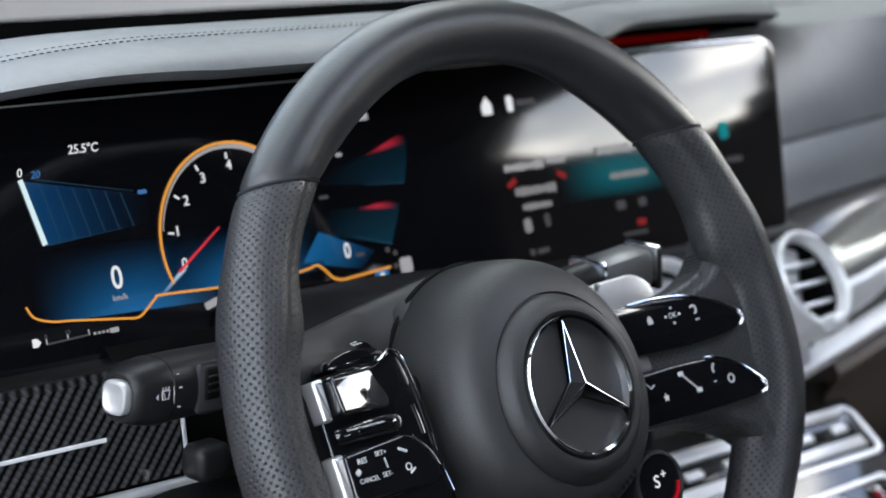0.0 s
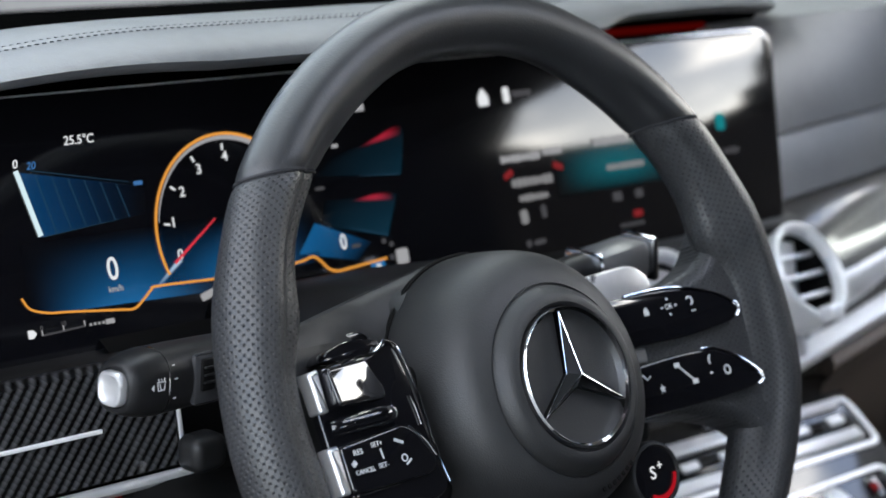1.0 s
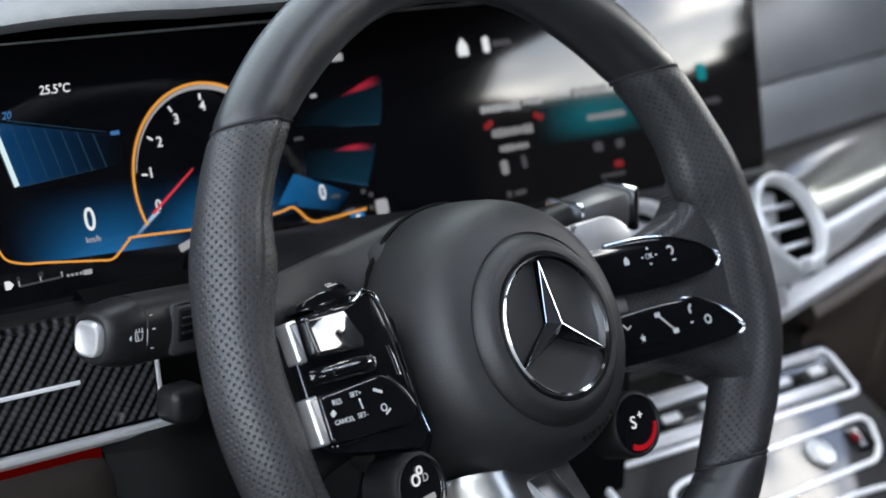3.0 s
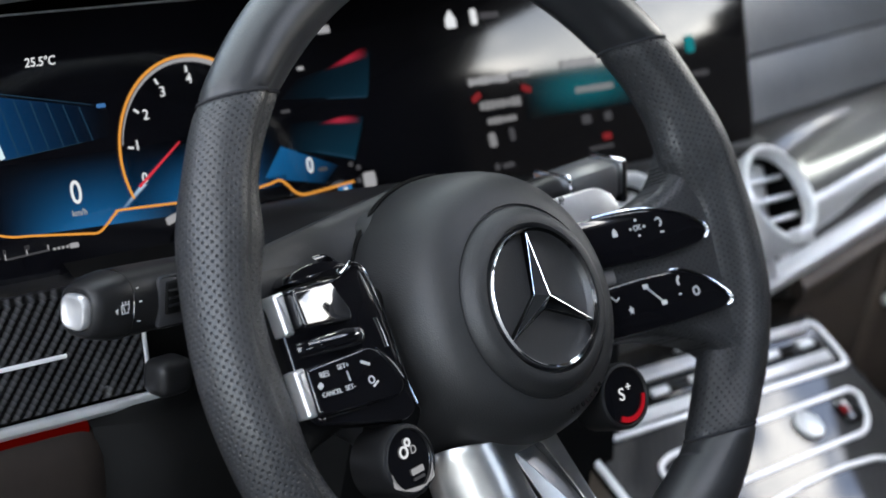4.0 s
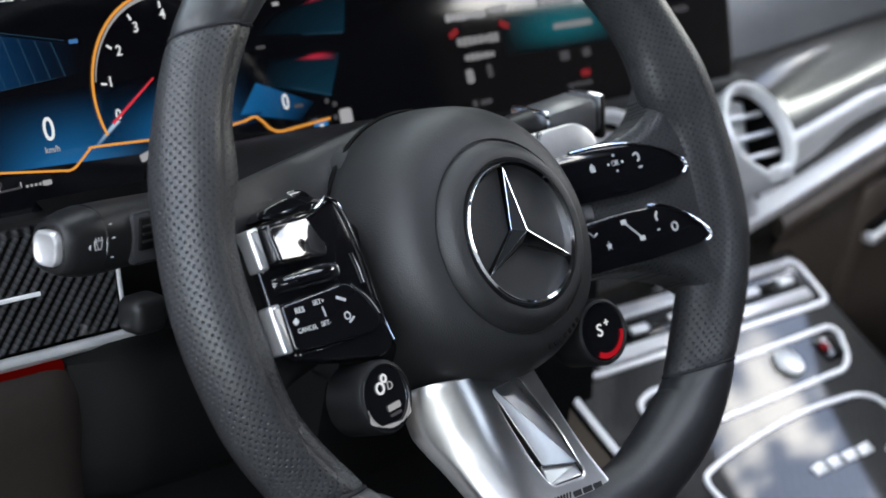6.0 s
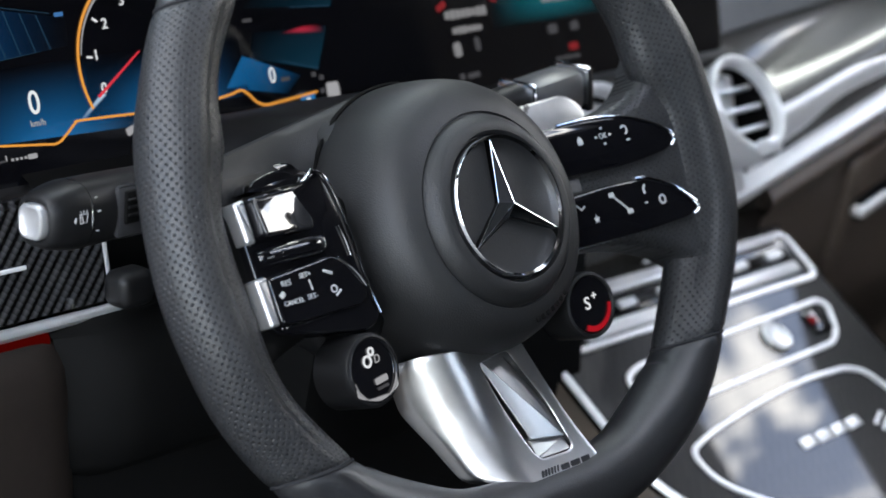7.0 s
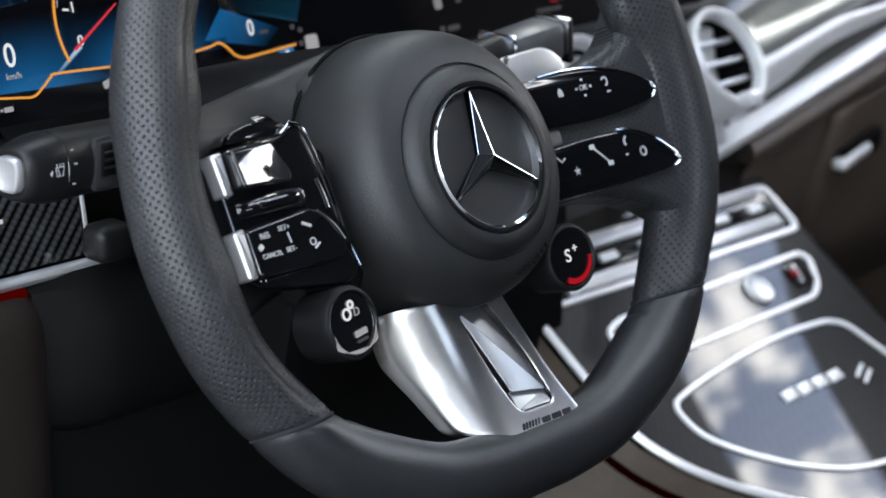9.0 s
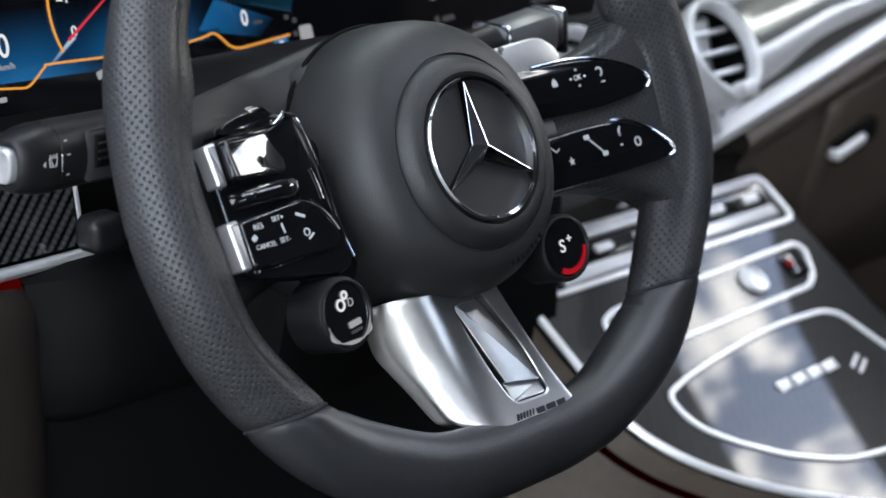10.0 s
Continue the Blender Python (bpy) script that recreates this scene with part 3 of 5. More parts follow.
def fan_fade(m, u, v):
    return maths(m, "POWER", maths(m, "SUBTRACT", 1.0, u), 1.7)


def low_glow(m, u, v):
    side = maths(m, "POWER", maths(m, "SINE", maths(m, "MULTIPLY", u, math.pi)), 1.7)
    return maths(m, "MULTIPLY", side, maths(m, "POWER", maths(m, "SUBTRACT", 1.0, v), 1.6))


BLUEFAN = wash("blue_fan_light", (0.006, 0.12, 0.36), 0.30, fan_fade)
BLUELOW = wash("blue_horizon_light", (0.01, 0.17, 0.45), 0.60, low_glow)
TEAL = wash("teal_light", (0.0, 0.16, 0.20), 0.5, soft_edge)
REDWASH = wash("red_light", (0.6, 0.02, 0.05), 0.6, soft_edge)
BEAM = wash("pale_beam", (0.55, 0.7, 0.85), 0.9, lambda m, u, v: maths(m, "MULTIPLY", maths(m, "SINE", maths(m, "MULTIPLY", v, math.pi)), maths(m, "SUBTRACT", 1.0, u)))

# left display: temperature, fan gauge, speed, rev counter
show("temperature", letters("25.5°C", 0.0066, -0.1265, 0.0995, Z1, shear=0.15), WHITE)
bm = patch([(-0.1585, 0.0525), (-0.092, 0.057), (-0.090, 0.0715), (-0.1660, 0.0865)], Z1)
show("fan_field", bm, BLUEFAN, "blue segmented gauge field")
show("fan_pointer", ribbon([(-0.1668, 0.0872), (-0.1660, 0.0845), (-0.1622, 0.0680), (-0.1590, 0.0545), (-0.1586, 0.0530)], 0.0028, 0.0030, Z1 + 0.0002), POINTER)
for k in range(6):
    x = -0.1525 + k * 0.0095
    show("fan_line", ribbon([(x - 0.0035, 0.0845 - k * 0.002), (x + 0.0035 - k * 0.0004, 0.0532 + k * 0.0006)], 0.0004, 0.0003, Z1 + 0.0002), FANLINE)
show("fan_edge", ribbon([(-0.158, 0.0865), (-0.10, 0.0745)], 0.0004, 0.0002, Z1 + 0.0002), FANLINE)
show("fan_edge", ribbon([(-0.157, 0.0525), (-0.11, 0.0560)], 0.0004, 0.0002, Z1 + 0.0002), FANLINE)
show("fan_number", letters("0", 0.0062, -0.1665, 0.0905, Z1, shear=0.2), WHITE)
show("fan_number", letters("20", 0.0055, -0.1575, 0.0888, Z1, shear=0.25), BLUE)
show("fan_number", bar(0.0055, 0.0022, -0.0945, 0.0735, Z1), BLUE)
show("speed", letters("0", 0.0170, -0.1195, 0.0305, Z1, squeeze=0.85), WHITE)
show("speed_unit", letters("km/h", 0.0046, -0.1195, 0.0205, Z1), DIM)
show("horizon_field", patch([(-0.172, 0.014), (-0.050, 0.010), (-0.040, 0.050), (-0.172, 0.050)], Z1 - 0.0001), BLUELOW)
TX, TY, TR = -0.0365, 0.0425, 0.0520
show("rev_arc", ribbon(arc(TX, TY, TR, -158, -325, 60), 0.0014, 0.0017, Z1 + 0.0002), ORANGE, "orange glowing gauge ring")
show("rev_inner_arc", ribbon(arc(TX, TY, TR - 0.0021, -190, -325, 40), 0.0004, 0.0034, Z1 + 0.0001), DIM)
show("dial_field", patch([(-0.088, 0.018), (0.02, 0.016), (0.02, 0.055), (-0.084, 0.045)], Z1 - 0.0001), BLUELOW)
for n, x, y in (("0", -0.0755, 0.0325), ("1", -0.0765, 0.0500), ("2", -0.0675, 0.0655), ("3", -0.0540, 0.0765), ("4", -0.0350, 0.0818)):
    show("rev_number", letters(n, 0.0078, x, y, Z1 + 0.0002), WHITE)
for a in (171, 145, 117, 89):
    show("rev_tick", ribbon([(TX + 0.0465 * math.cos(radians(a)), TY + 0.0465 * math.sin(radians(a))), (TX + 0.0430 * math.cos(radians(a)), TY + 0.0430 * math.sin(radians(a)))], 0.0011, 0.0011, Z1), WHITE)
show("needle", ribbon([(-0.0800, 0.0285), (-0.0490, 0.0490)], 0.0016, 0.0008, Z1 + 0.0003), PINK, "red gauge needle")
show("needle_beam", patch([(-0.078, 0.0305), (-0.0975, 0.0160), (-0.0935, 0.0165), (-0.0745, 0.0290)], Z1 + 0.0002), BEAM)
show("road_line", ribbon(catmull([(-0.176, 0.0235), (-0.172, 0.0175), (-0.162, 0.0142), (-0.150, 0.0130), (-0.120, 0.0095), (-0.1105, 0.0088), (-0.104, 0.0125), (-0.098, 0.0170), (-0.0935, 0.0182), (-0.058, 0.0168), (-0.045, 0.0165), (-0.02, 0.016), (0.005, 0.018), (0.014, 0.0195), (0.019, 0.0165), (0.024, 0.0115), (0.030, 0.0092), (0.040, 0.0095), (0.069, 0.0115)], 8), 0.0011, 0.0014, Z1 + 0.0002), ORANGE)
show("range_mark", bar(0.010, 0.0042, -0.062, 0.0090, Z1, 15), DIM)
show("fuel_icon", slab(rounded([(-0.1757, 0.0028), (-0.1728, 0.0028), (-0.1706, 0.0050), (-0.1728, 0.0072), (-0.1757, 0.0072)], 0.0006, 3), Z1, Z1 + 0.0003, 0.0001, 1), WHITE)
for x, y in ((-0.1675, 0.0036), (-0.1548, 0.0041), (-0.1420, 0.0046)):
    show("fuel_tick", bar(0.0007, 0.0030, x, y + 0.0012, Z1), DIM)
show("fuel_scale", ribbon([(-0.167, 0.0035), (-0.142, 0.0045)], 0.0010, 0.0010, Z1), FAINT)
show("fuel_number", letters("0", 0.0035, -0.1675, 0.0072, Z1), FAINT)
show("fuel_number", letters("10", 0.0035, -0.1545, 0.0075, Z1), FAINT)
for k in range(4):
    show("fuel_dot", bar(0.0014, 0.0014, -0.1385 + k * 0.0026, 0.0046, Z1), DIM)
show("fuel_unit", bar(0.0055, 0.0026, -0.1265, 0.0046, Z1), DIM)
# right half of the left display
show("gauge_field", patch([(0.026, 0.064), (0.092, 0.059), (0.100, 0.086), (0.040, 0.074)], Z1), wash("blue_gauge_light", (0.006, 0.09, 0.16), 0.17, lambda m, u, v: maths(m, "MULTIPLY", u, maths(m, "POWER", maths(m, "SUBTRACT", 1.0, v), 0.6))))
show("gauge_field", patch([(0.024, 0.036), (0.073, 0.024), (0.086, 0.048), (0.030, 0.050)], Z1), wash("blue_gauge_low", (0.008, 0.11, 0.20), 0.20, lambda m, u, v: maths(m, "MULTIPLY", maths(m, "POWER", u, 0.7), maths(m, "POWER", maths(m, "SUBTRACT", 1.0, v), 0.5))))
show("gauge_peak", patch([(0.060, 0.0765), (0.098, 0.0815), (0.0985, 0.0875), (0.090, 0.0870)], Z1 + 0.0001), REDWASH)
show("gauge_peak", patch([(0.048, 0.0470), (0.084, 0.0440), (0.082, 0.0490), (0.066, 0.0500)], Z1 + 0.0001), REDWASH)
show("gauge_edge", ribbon([(0.045, 0.0325), (0.0735, 0.0245)], 0.0003, 0.0006, Z1 + 0.0001), FANLINE)
show("gauge_edge", ribbon([(0.060, 0.0610), (0.0905, 0.0590)], 0.0003, 0.0006, Z1 + 0.0001), FANLINE)
show("trip_field", patch([(0.005, 0.022), (0.048, 0.013), (0.060, 0.022), (0.020, 0.038)], Z1 - 0.0001), wash("trip_light", (0.01, 0.17, 0.45), 0.5, lambda m, u, v: maths(m, "POWER", maths(m, "SUBTRACT", 1.0, u), 0.8)))
show("trip", letters("0", 0.0125, 0.0385, 0.0245, Z1, squeeze=0.8), WHITE)
show("trip_unit", bar(0.0065, 0.0022, 0.0475, 0.0215, Z1), FAINT)
show("gear_badge", bar(0.0105, 0.0105, 0.0615, 0.0060, Z1, 0, 0.001), BADGE, "blue square lamp")
show("gear_mark", bar(0.0035, 0.0060, 0.0615, 0.0060, Z1 + 0.0004), WHITE)
show("gear_key", bar(0.0095, 0.0090, 0.0815, 0.0110, Z1, 0, 0.002), DIM)
for x, y in ((0.069, 0.0215), (0.0745, 0.019), (0.0735, 0.0115), (0.0735, 0.0045)):
    show("gear_dot", bar(0.003, 0.003, x, y, Z1), FAINT)
show("clock_mark", bar(0.010, 0.0045, 0.0665, 0.1005, Z1), DIM)
show("gauge_mark", bar(0.0045, 0.0022, 0.0445, 0.0800, Z1), DIM)
show("gauge_mark", bar(0.0065, 0.0020, 0.0280, 0.0570, Z1), FAINT)
# middle display
show("home_icon", slab(rounded([(0.1655, 0.093), (0.1745, 0.093), (0.1745, 0.099), (0.170, 0.1045), (0.1655, 0.099)], 0.0012, 2), Z1, Z1 + 0.0002, 0.0001, 1), WHITE)
show("user_icon", bar(0.0055, 0.0100, 0.1905, 0.0985, Z1, 0, 0.002), WHITE)
show("user_bar", bar(0.017, 0.0042, 0.2045, 0.0985, Z1), FAINT)
for w, h, x, y, mt in ((0.036, 0.0070, 0.1935, 0.0585, DIM), (0.018, 0.0075, 0.2225, 0.0600, DIM), (0.0375, 0.0080, 0.2005, 0.0430, MENU), (0.0265, 0.0062, 0.1995, 0.0330, MENU),
                       (0.0075, 0.0125, 0.1880, 0.0215, MENU), (0.0055, 0.0120, 0.2060, 0.0230, FAINT), (0.0045, 0.0060, 0.1880, 0.0045, FAINT), (0.012, 0.0045, 0.1980, 0.0045, FAINT),
                       (0.034, 0.0085, 0.2790, 0.0615, DIM), (0.038, 0.0065, 0.2900, 0.0440, MENU), (0.0105, 0.0085, 0.2770, 0.0245, FAINT), (0.0090, 0.0080, 0.2985, 0.0245, FAINT),
                       (0.024, 0.0035, 0.2870, 0.0050, FAINT), (0.018, 0.0065, 0.4020, 0.0430, FAINT)):
    n = max(1, round(w / 0.0046)) if w > 0.015 else 1
    for k in range(n):
        tall = h * (0.72 if n == 1 else random.uniform(0.56, 0.78))
        show("menu_bar", bar(w / n * 0.86, tall, x + (k + 0.5 - n / 2) * w / n, y, Z1 + 0.0002, random.uniform(-4, 4)), mt)
show("menu_mark", bar(0.0085, 0.0040, 0.1805, 0.0490, Z1, 25), REDDIM)
show("menu_mark", bar(0.0085, 0.0040, 0.2260, 0.0500, Z1, -20), REDDIM)
show("menu_mark", bar(0.0085, 0.0045, 0.2945, 0.0115, Z1), REDDIM)
show("menu_icon", bar(0.0095, 0.0120, 0.3955, 0.0640, Z1), CYAN)
show("menu_field", patch([(0.222, 0.030), (0.345, 0.030), (0.345, 0.062), (0.222, 0.062)], Z1 - 0.0001), TEAL)

# ---------------------------------------------------------------- steering wheel
WHEEL = Matrix.Translation(at(0, 0, 0)) @ pose(0, 0, 0, 65, 0, 0)
wheel = thing("steering_wheel", WHEEL, "flat-bottomed black leather sports steering wheel with a silver lower spoke", "steering wheel")
half = [(0.0, 0.1865), (0.055, 0.1785), (0.108, 0.1500), (0.149, 0.1050), (0.1715, 0.0500), (0.1765, 0.0000), (0.1665, -0.0470), (0.1425, -0.0860), (0.1130, -0.1165), (0.068, -0.1375), (0.033, -0.1440), (0.0, -0.1450)]
loop = catmull([(x, y, 0) for x, y in half] + [(-x, y, 0) for x, y in half[-2:0:-1]], 16, True)
LOOPN = len(loop)


def rim_w(v):
    """The rim leans away a little towards its lower end."""
    return -0.0170 + (v - 0.121) * 0.0465 - 0.0050 * smooth_step((-0.02 - v) / 0.06)


def rim_place(i):
    p = loop[i % LOOPN]
    t = (loop[(i + 1) % LOOPN] - loop[(i - 1) % LOOPN]).normalized()
    return p, Vector((-t.y, t.x, 0))


def rim_size(p):
    """Half the rim's width and depth: thicker at the thumb rests and at the spokes."""
    thumb = math.exp(-((p.y - 0.062) / 0.020) ** 2) * smooth_step((abs(p.x) - 0.09) / 0.03)
    spoke = math.exp(-((p.y + 0.010) / 0.035) ** 2)
    low = max(0.0, min(1.0, (-0.09 - p.y) / 0.04))
    return 0.0162 + 0.0012 * thumb + 0.0008 * spoke + 0.0025 * low, 0.0165 + 0.0020 * thumb, thumb, spoke


def rim_index(x, y):
    return min(range(LOOPN), key=lambda i: (loop[i].x - x) ** 2 + (loop[i].y - y) ** 2)


iur, ilr, ill, iul = rim_index(0.137, 0.121), rim_index(0.1395, -0.094), rim_index(-0.1395, -0.094), rim_index(-0.137, 0.121)


def rim_point(i, t, s=1.0):
    """A point of the rim's skin at step i and angle t; near the seams the sections turn level."""
    p, out = rim_place(i)
    a, b, thumb, spoke = rim_size(p)
    ca, sa = math.cos(t), math.sin(t)
    back = max(0.0, math.cos(t - 3.75)) ** 2 * (0.16 + 0.34 * math.exp(-((p.y + 0.02) / 0.085) ** 2)) * smooth_step((abs(p.x) - 0.05) / 0.06)
    ra = a * s * (1 + (0.22 * thumb + 0.10 * spoke) * max(0, -ca) ** 2 + back)
    dip = 1 - 0.16 * math.exp(-((t - 2.25) / 0.30) ** 2) * smooth_step((abs(p.x) - 0.09) / 0.05) * smooth_step((p.y + 0.11) / 0.05)
    q = p + out * ra * ca * dip
    near = max(smooth_step(1 - abs((i - k + LOOPN / 2) % LOOPN - LOOPN / 2) / 13) for k in (iur, ilr, ill, iul))
    if near > 0:
        along = Vector((out.y, -out.x, 0))
        if abs(along.y) > 0.3:
            q = q - along * (out.y * ra * ca * dip) * near * 0.95 / along.y
    return Vector((q.x, q.y, rim_w(p.y) + b * s * sa * dip * (1 + back * 0.6)))


def rim_piece(name, i0, i1, mat, label):
    bm = bmesh.new()
    uv = bm.loops.layers.uv.new("UVMap")
    rings, run, idx, n = [], [0.0], list(range(i0, i1 + 1)), 40
    for k, i in enumerate(idx):
        if k:
            run.append(run[-1] + (rim_place(i)[0] - rim_place(i - 1)[0]).length)
        end = min(k, len(idx) - 1 - k)
        s = 1.0 if end > 1 else (0.93, 0.985)[end]
        rings.append([bm.verts.new(rim_point(i, 2 * math.pi * j / n, s)) for j in range(n)])
    for k in range(len(rings) - 1):
        for j in range(n):
            f = bm.faces.new((rings[k][j], rings[k][(j + 1) % n], rings[k + 1][(j + 1) % n], rings[k + 1][j]))
            for l, (uu, vv) in zip(f.loops, ((run[k], j), (run[k], j + 1), (run[k + 1], j + 1), (run[k + 1], j))):
                l[uv].uv = (uu * 1000, vv / n * 104)
    return part(name, bm, mat, wheel, label)


rim_piece("rim_grip", iur, ilr, PERF, "perforated black leather grip")
rim_piece("rim_grip", ill, iul, PERF, "perforated black leather grip")
rim_piece("rim_bottom", ilr, ill, LEATHER, "smooth black leather, flattened")
rim_piece("rim_top", iul, iur + LOOPN, LEATHER, "smooth black leather")
for i in (iur, ilr, ill, iul):
    path = [rim_point(i, 2 * math.pi * k / 40, 0.955) for k in range(41)]
    part("seam", sweep(path, 0.0010, 0.0010, 6, (0.1, 0.95, 0.2)), SEAM, wheel, "dark sewn seam")

# hub cover: a deep dome, a raised disc round the badge and a sunk groove
HUBPROFILE = ((0.0005, -0.0050), (0.030, -0.0050), (0.0362, -0.0052), (0.0375, -0.0012), (0.0405, -0.0010), (0.0436, -0.0028), (0.0466, -0.0066), (0.0474, -0.0084), (0.0478, -0.0096), (0.0483, -0.0097), (0.0489, -0.0086),
              (0.0540, -0.0100), (0.0580, -0.0122), (0.0615, -0.0150), (0.0645, -0.0190), (0.0670, -0.0240), (0.0692, -0.0310), (0.0712, -0.0400), (0.0730, -0.0500), (0.0740, -0.0610), (0.0735, -0.0660))
rings = []
N = 112
for r, w in HUBPROFILE:
    ring, far = [], smooth_step((r - 0.05) / 0.02)
    for k in range(N):
        c, d = math.cos(2 * math.pi * k / N), math.sin(2 * math.pi * k / N)
        q = r * (1 + far * (0.030 * max(0.0, d) ** 2 - 0.035 * max(0.0, -d) ** 2 + 0.02 * (c * d) ** 2))
        ring.append((q * c, q * d, w))
    rings.append(ring)
part("hub_cover", loft(rings, caps=True), HUB, wheel, "domed soft black airbag cover")
path = []
for k in range(30):
    a = radians(84 + 72 * k / 29)
    c, d = math.cos(a), math.sin(a)
    q = 0.0744 * (1 + 0.030 * d * d + 0.02 * (c * d) ** 2)
    path.append((q * c, q * d, -0.0592))
part("hub_seam", sweep(path, 0.0011, 0.0016, 8), SOFT, wheel, "dark gap along the cover")


# smooth leather shroud between the hub and the rim, over the key panel
def shroud(u):
    f = smooth_step((-0.06 - u) / 0.09)
    top = 0.0775 + 0.176 * (u + 0.005) + 0.03 * min(0.0, u + 0.13)
    w = -0.0655 + 0.026 * f
    return [(u, top - 0.006, w - 0.020), (u, top, w - 0.004), (u, top - 0.0012, w), (u, top - 0.006, w + 0.0035), (u, top - 0.014, w + 0.0055), (u, 0.046 - 0.002 * f, w + 0.007), (u, 0.030, w + 0.006), (u, 0.020, w - 0.004)]


part("spoke_shroud", loft([shroud(-0.160 + 0.01 * k) for k in range(16)], closed=False), HUB, wheel, "smooth dark grey leather shroud")
for k in range(7):
    q = radians(-82 + k * 4.2)
    part("embossed_bar", bar(0.0022, 0.0030, 0.0570 * math.cos(q), 0.0570 * math.sin(q), -0.0117, math.degrees(q) + 90), SOFT, wheel, smooth=False)
# round badge with a three-pointed star
part("badge_ring", lathe([(0.0356, -0.0050), (0.0358, -0.0015), (0.0346, 0.0004), (0.0332, -0.0008), (0.0326, -0.0050), (0.0356, -0.0050)], 80, caps=False), CHROME, wheel, "polished chrome ring")
bm = bmesh.new()
tip, waist, rise = 0.0328, 0.0052, 0.0030
hubv = bm.verts.new((0, 0, rise))
tips = [bm.verts.new((tip * math.cos(radians(a)), tip * math.sin(radians(a)), -0.0012)) for a in (90, 210, 330)]
val = [bm.verts.new((waist * math.cos(radians(a)), waist * math.sin(radians(a)), -0.0030)) for a in (150, 270, 30)]
low = [bm.verts.new((v.co.x, v.co.y, -0.0055)) for v in tips + val]
for k in range(3):
    bm.faces.new((hubv, tips[k], val[k]))
    bm.faces.new((hubv, val[k - 1], tips[k]))
    bm.faces.new((tips[k], low[k], low[3 + k], val[k]))
    bm.faces.new((val[k - 1], low[3 + (k - 1) % 3], low[k], tips[k]))
part("badge_star", bm, STARMETAL, wheel, "chrome three-pointed star", smooth=False)
for k in range(3):
    a = radians((90, 210, 330)[k])
    for e in (-60, 60):
        q = a + radians(e)
        part("star_edge", sweep([(waist * math.cos(q), waist * math.sin(q), -0.0028), (0.0326 * math.cos(a), 0.0326 * math.sin(a), -0.0011)], 0.0003, 0.0003, 6, (0.1, 0.2, 1)), CHROME, wheel)
    part("star_ridge", sweep([(0, 0, rise), (0.0318 * math.cos(a), 0.0318 * math.sin(a), -0.0010)], 0.0003, 0.0003, 6, (0.1, 0.2, 1)), CHROME, wheel)
part("column_boss", lathe([(0.060, -0.10), (0.066, -0.05), (0.060, -0.035)], 40), SOFT, wheel)


# spokes, leather roots and twin blades with keys, which rise towards the rim
def rise_w(u):
    return -0.0275 + (abs(u) - 0.06) * 0.172


def tilt(bm, ref):
    """Lays a flat-built right-hand plate on the rising spoke."""
    for v in bm.verts:
        u = (v.co.x + 1.04 * (ref + 0.0378)) / 1.179
        v.co = (u, v.co.y, rise_w(u) + v.co.z - ref)
    return bm


def tilt_left(bm, ref=-0.030):
    """The same for the left-hand panel, which lies flatter."""
    for v in bm.verts:
        u = (abs(v.co.x) + 0.0030) / 0.9376
        v.co = (-u, v.co.y, -0.0271 + 0.06 * u + v.co.z - ref)
    return bm


def blade(side, upper):
    if upper:
        pts = [(0.060, 0.034), (0.090, 0.0345), (0.122, 0.0325), (0.148, 0.0245), (0.1640, 0.0150), (0.1560, 0.0090), (0.118, 0.0060), (0.060, 0.0080)]
        w = -0.025
    else:
        pts = [(0.058, -0.0030), (0.100, -0.0015), (0.129, -0.0030), (0.151, -0.0135), (0.1640, -0.0255), (0.1530, -0.0285), (0.110, -0.0300), (0.058, -0.0290)]
        w = -0.0215
    out = rounded([(side * x, y) for x, y in pts], [0.001, 0.02, 0.02, 0.012, 0.008, 0.01, 0.02, 0.001], 6)
    return ccw(out), w


ROOTS = {1: ((0.050, 0.032), (0.105, 0.0345), (0.142, 0.043), (0.160, 0.068), (0.170, 0.071), (0.170, -0.075), (0.158, -0.070), (0.142, -0.046), (0.105, -0.0315), (0.050, -0.030)),
         -1: ((0.060, 0.028), (0.105, 0.0290), (0.140, 0.030), (0.170, 0.034), (0.170, -0.060), (0.158, -0.055), (0.142, -0.040), (0.105, -0.0315), (0.060, -0.030))}
for side in (1, -1):
    root = rounded([(side * x, y) for x, y in ROOTS[side]], 0.012 if side < 0 else 0.02, 6)
    bm = slab(root, -0.030, -0.0065 if side > 0 else -0.0120, 0.008, 5, bend=lambda x, y: rise_w(x))
    uv = bm.loops.layers.uv.new("UVMap")
    for f in bm.faces:
        for l in f.loops:
            l[uv].uv = (l.vert.co.y * 1000, l.vert.co.x * 1000)
    part("spoke_root", bm, SOFT if side < 0 else PERF, wheel, "perforated black leather spoke" if side > 0 else "black spoke backing")
for upper in (True, False):
    out, w = blade(1, upper)
    plate = part("key_blade", tilt(slab(out, w - 0.010, w, 0.0012, 3), w), GLOSS, wheel, "gloss black touch-key blade")
    ends = [(0.075, 0.0345), (0.100, 0.0346), (0.124, 0.0318), (0.146, 0.0252), (0.1570, 0.0195), (0.1612, 0.0160), (0.1612, 0.0132), (0.1575, 0.0105)] if upper else [(0.1180, -0.0018), (0.1300, -0.0036), (0.1450, -0.0100), (0.1570, -0.0190), (0.1612, -0.0235), (0.1608, -0.0262), (0.1560, -0.0279)]
    part("bright_edge", tilt(sweep([(p.x, p.y, w - 0.0002) for p in catmull(ends, 5)], 0.0009, 0.0009, 8), w), CHROME, plate, "thin chrome edge")
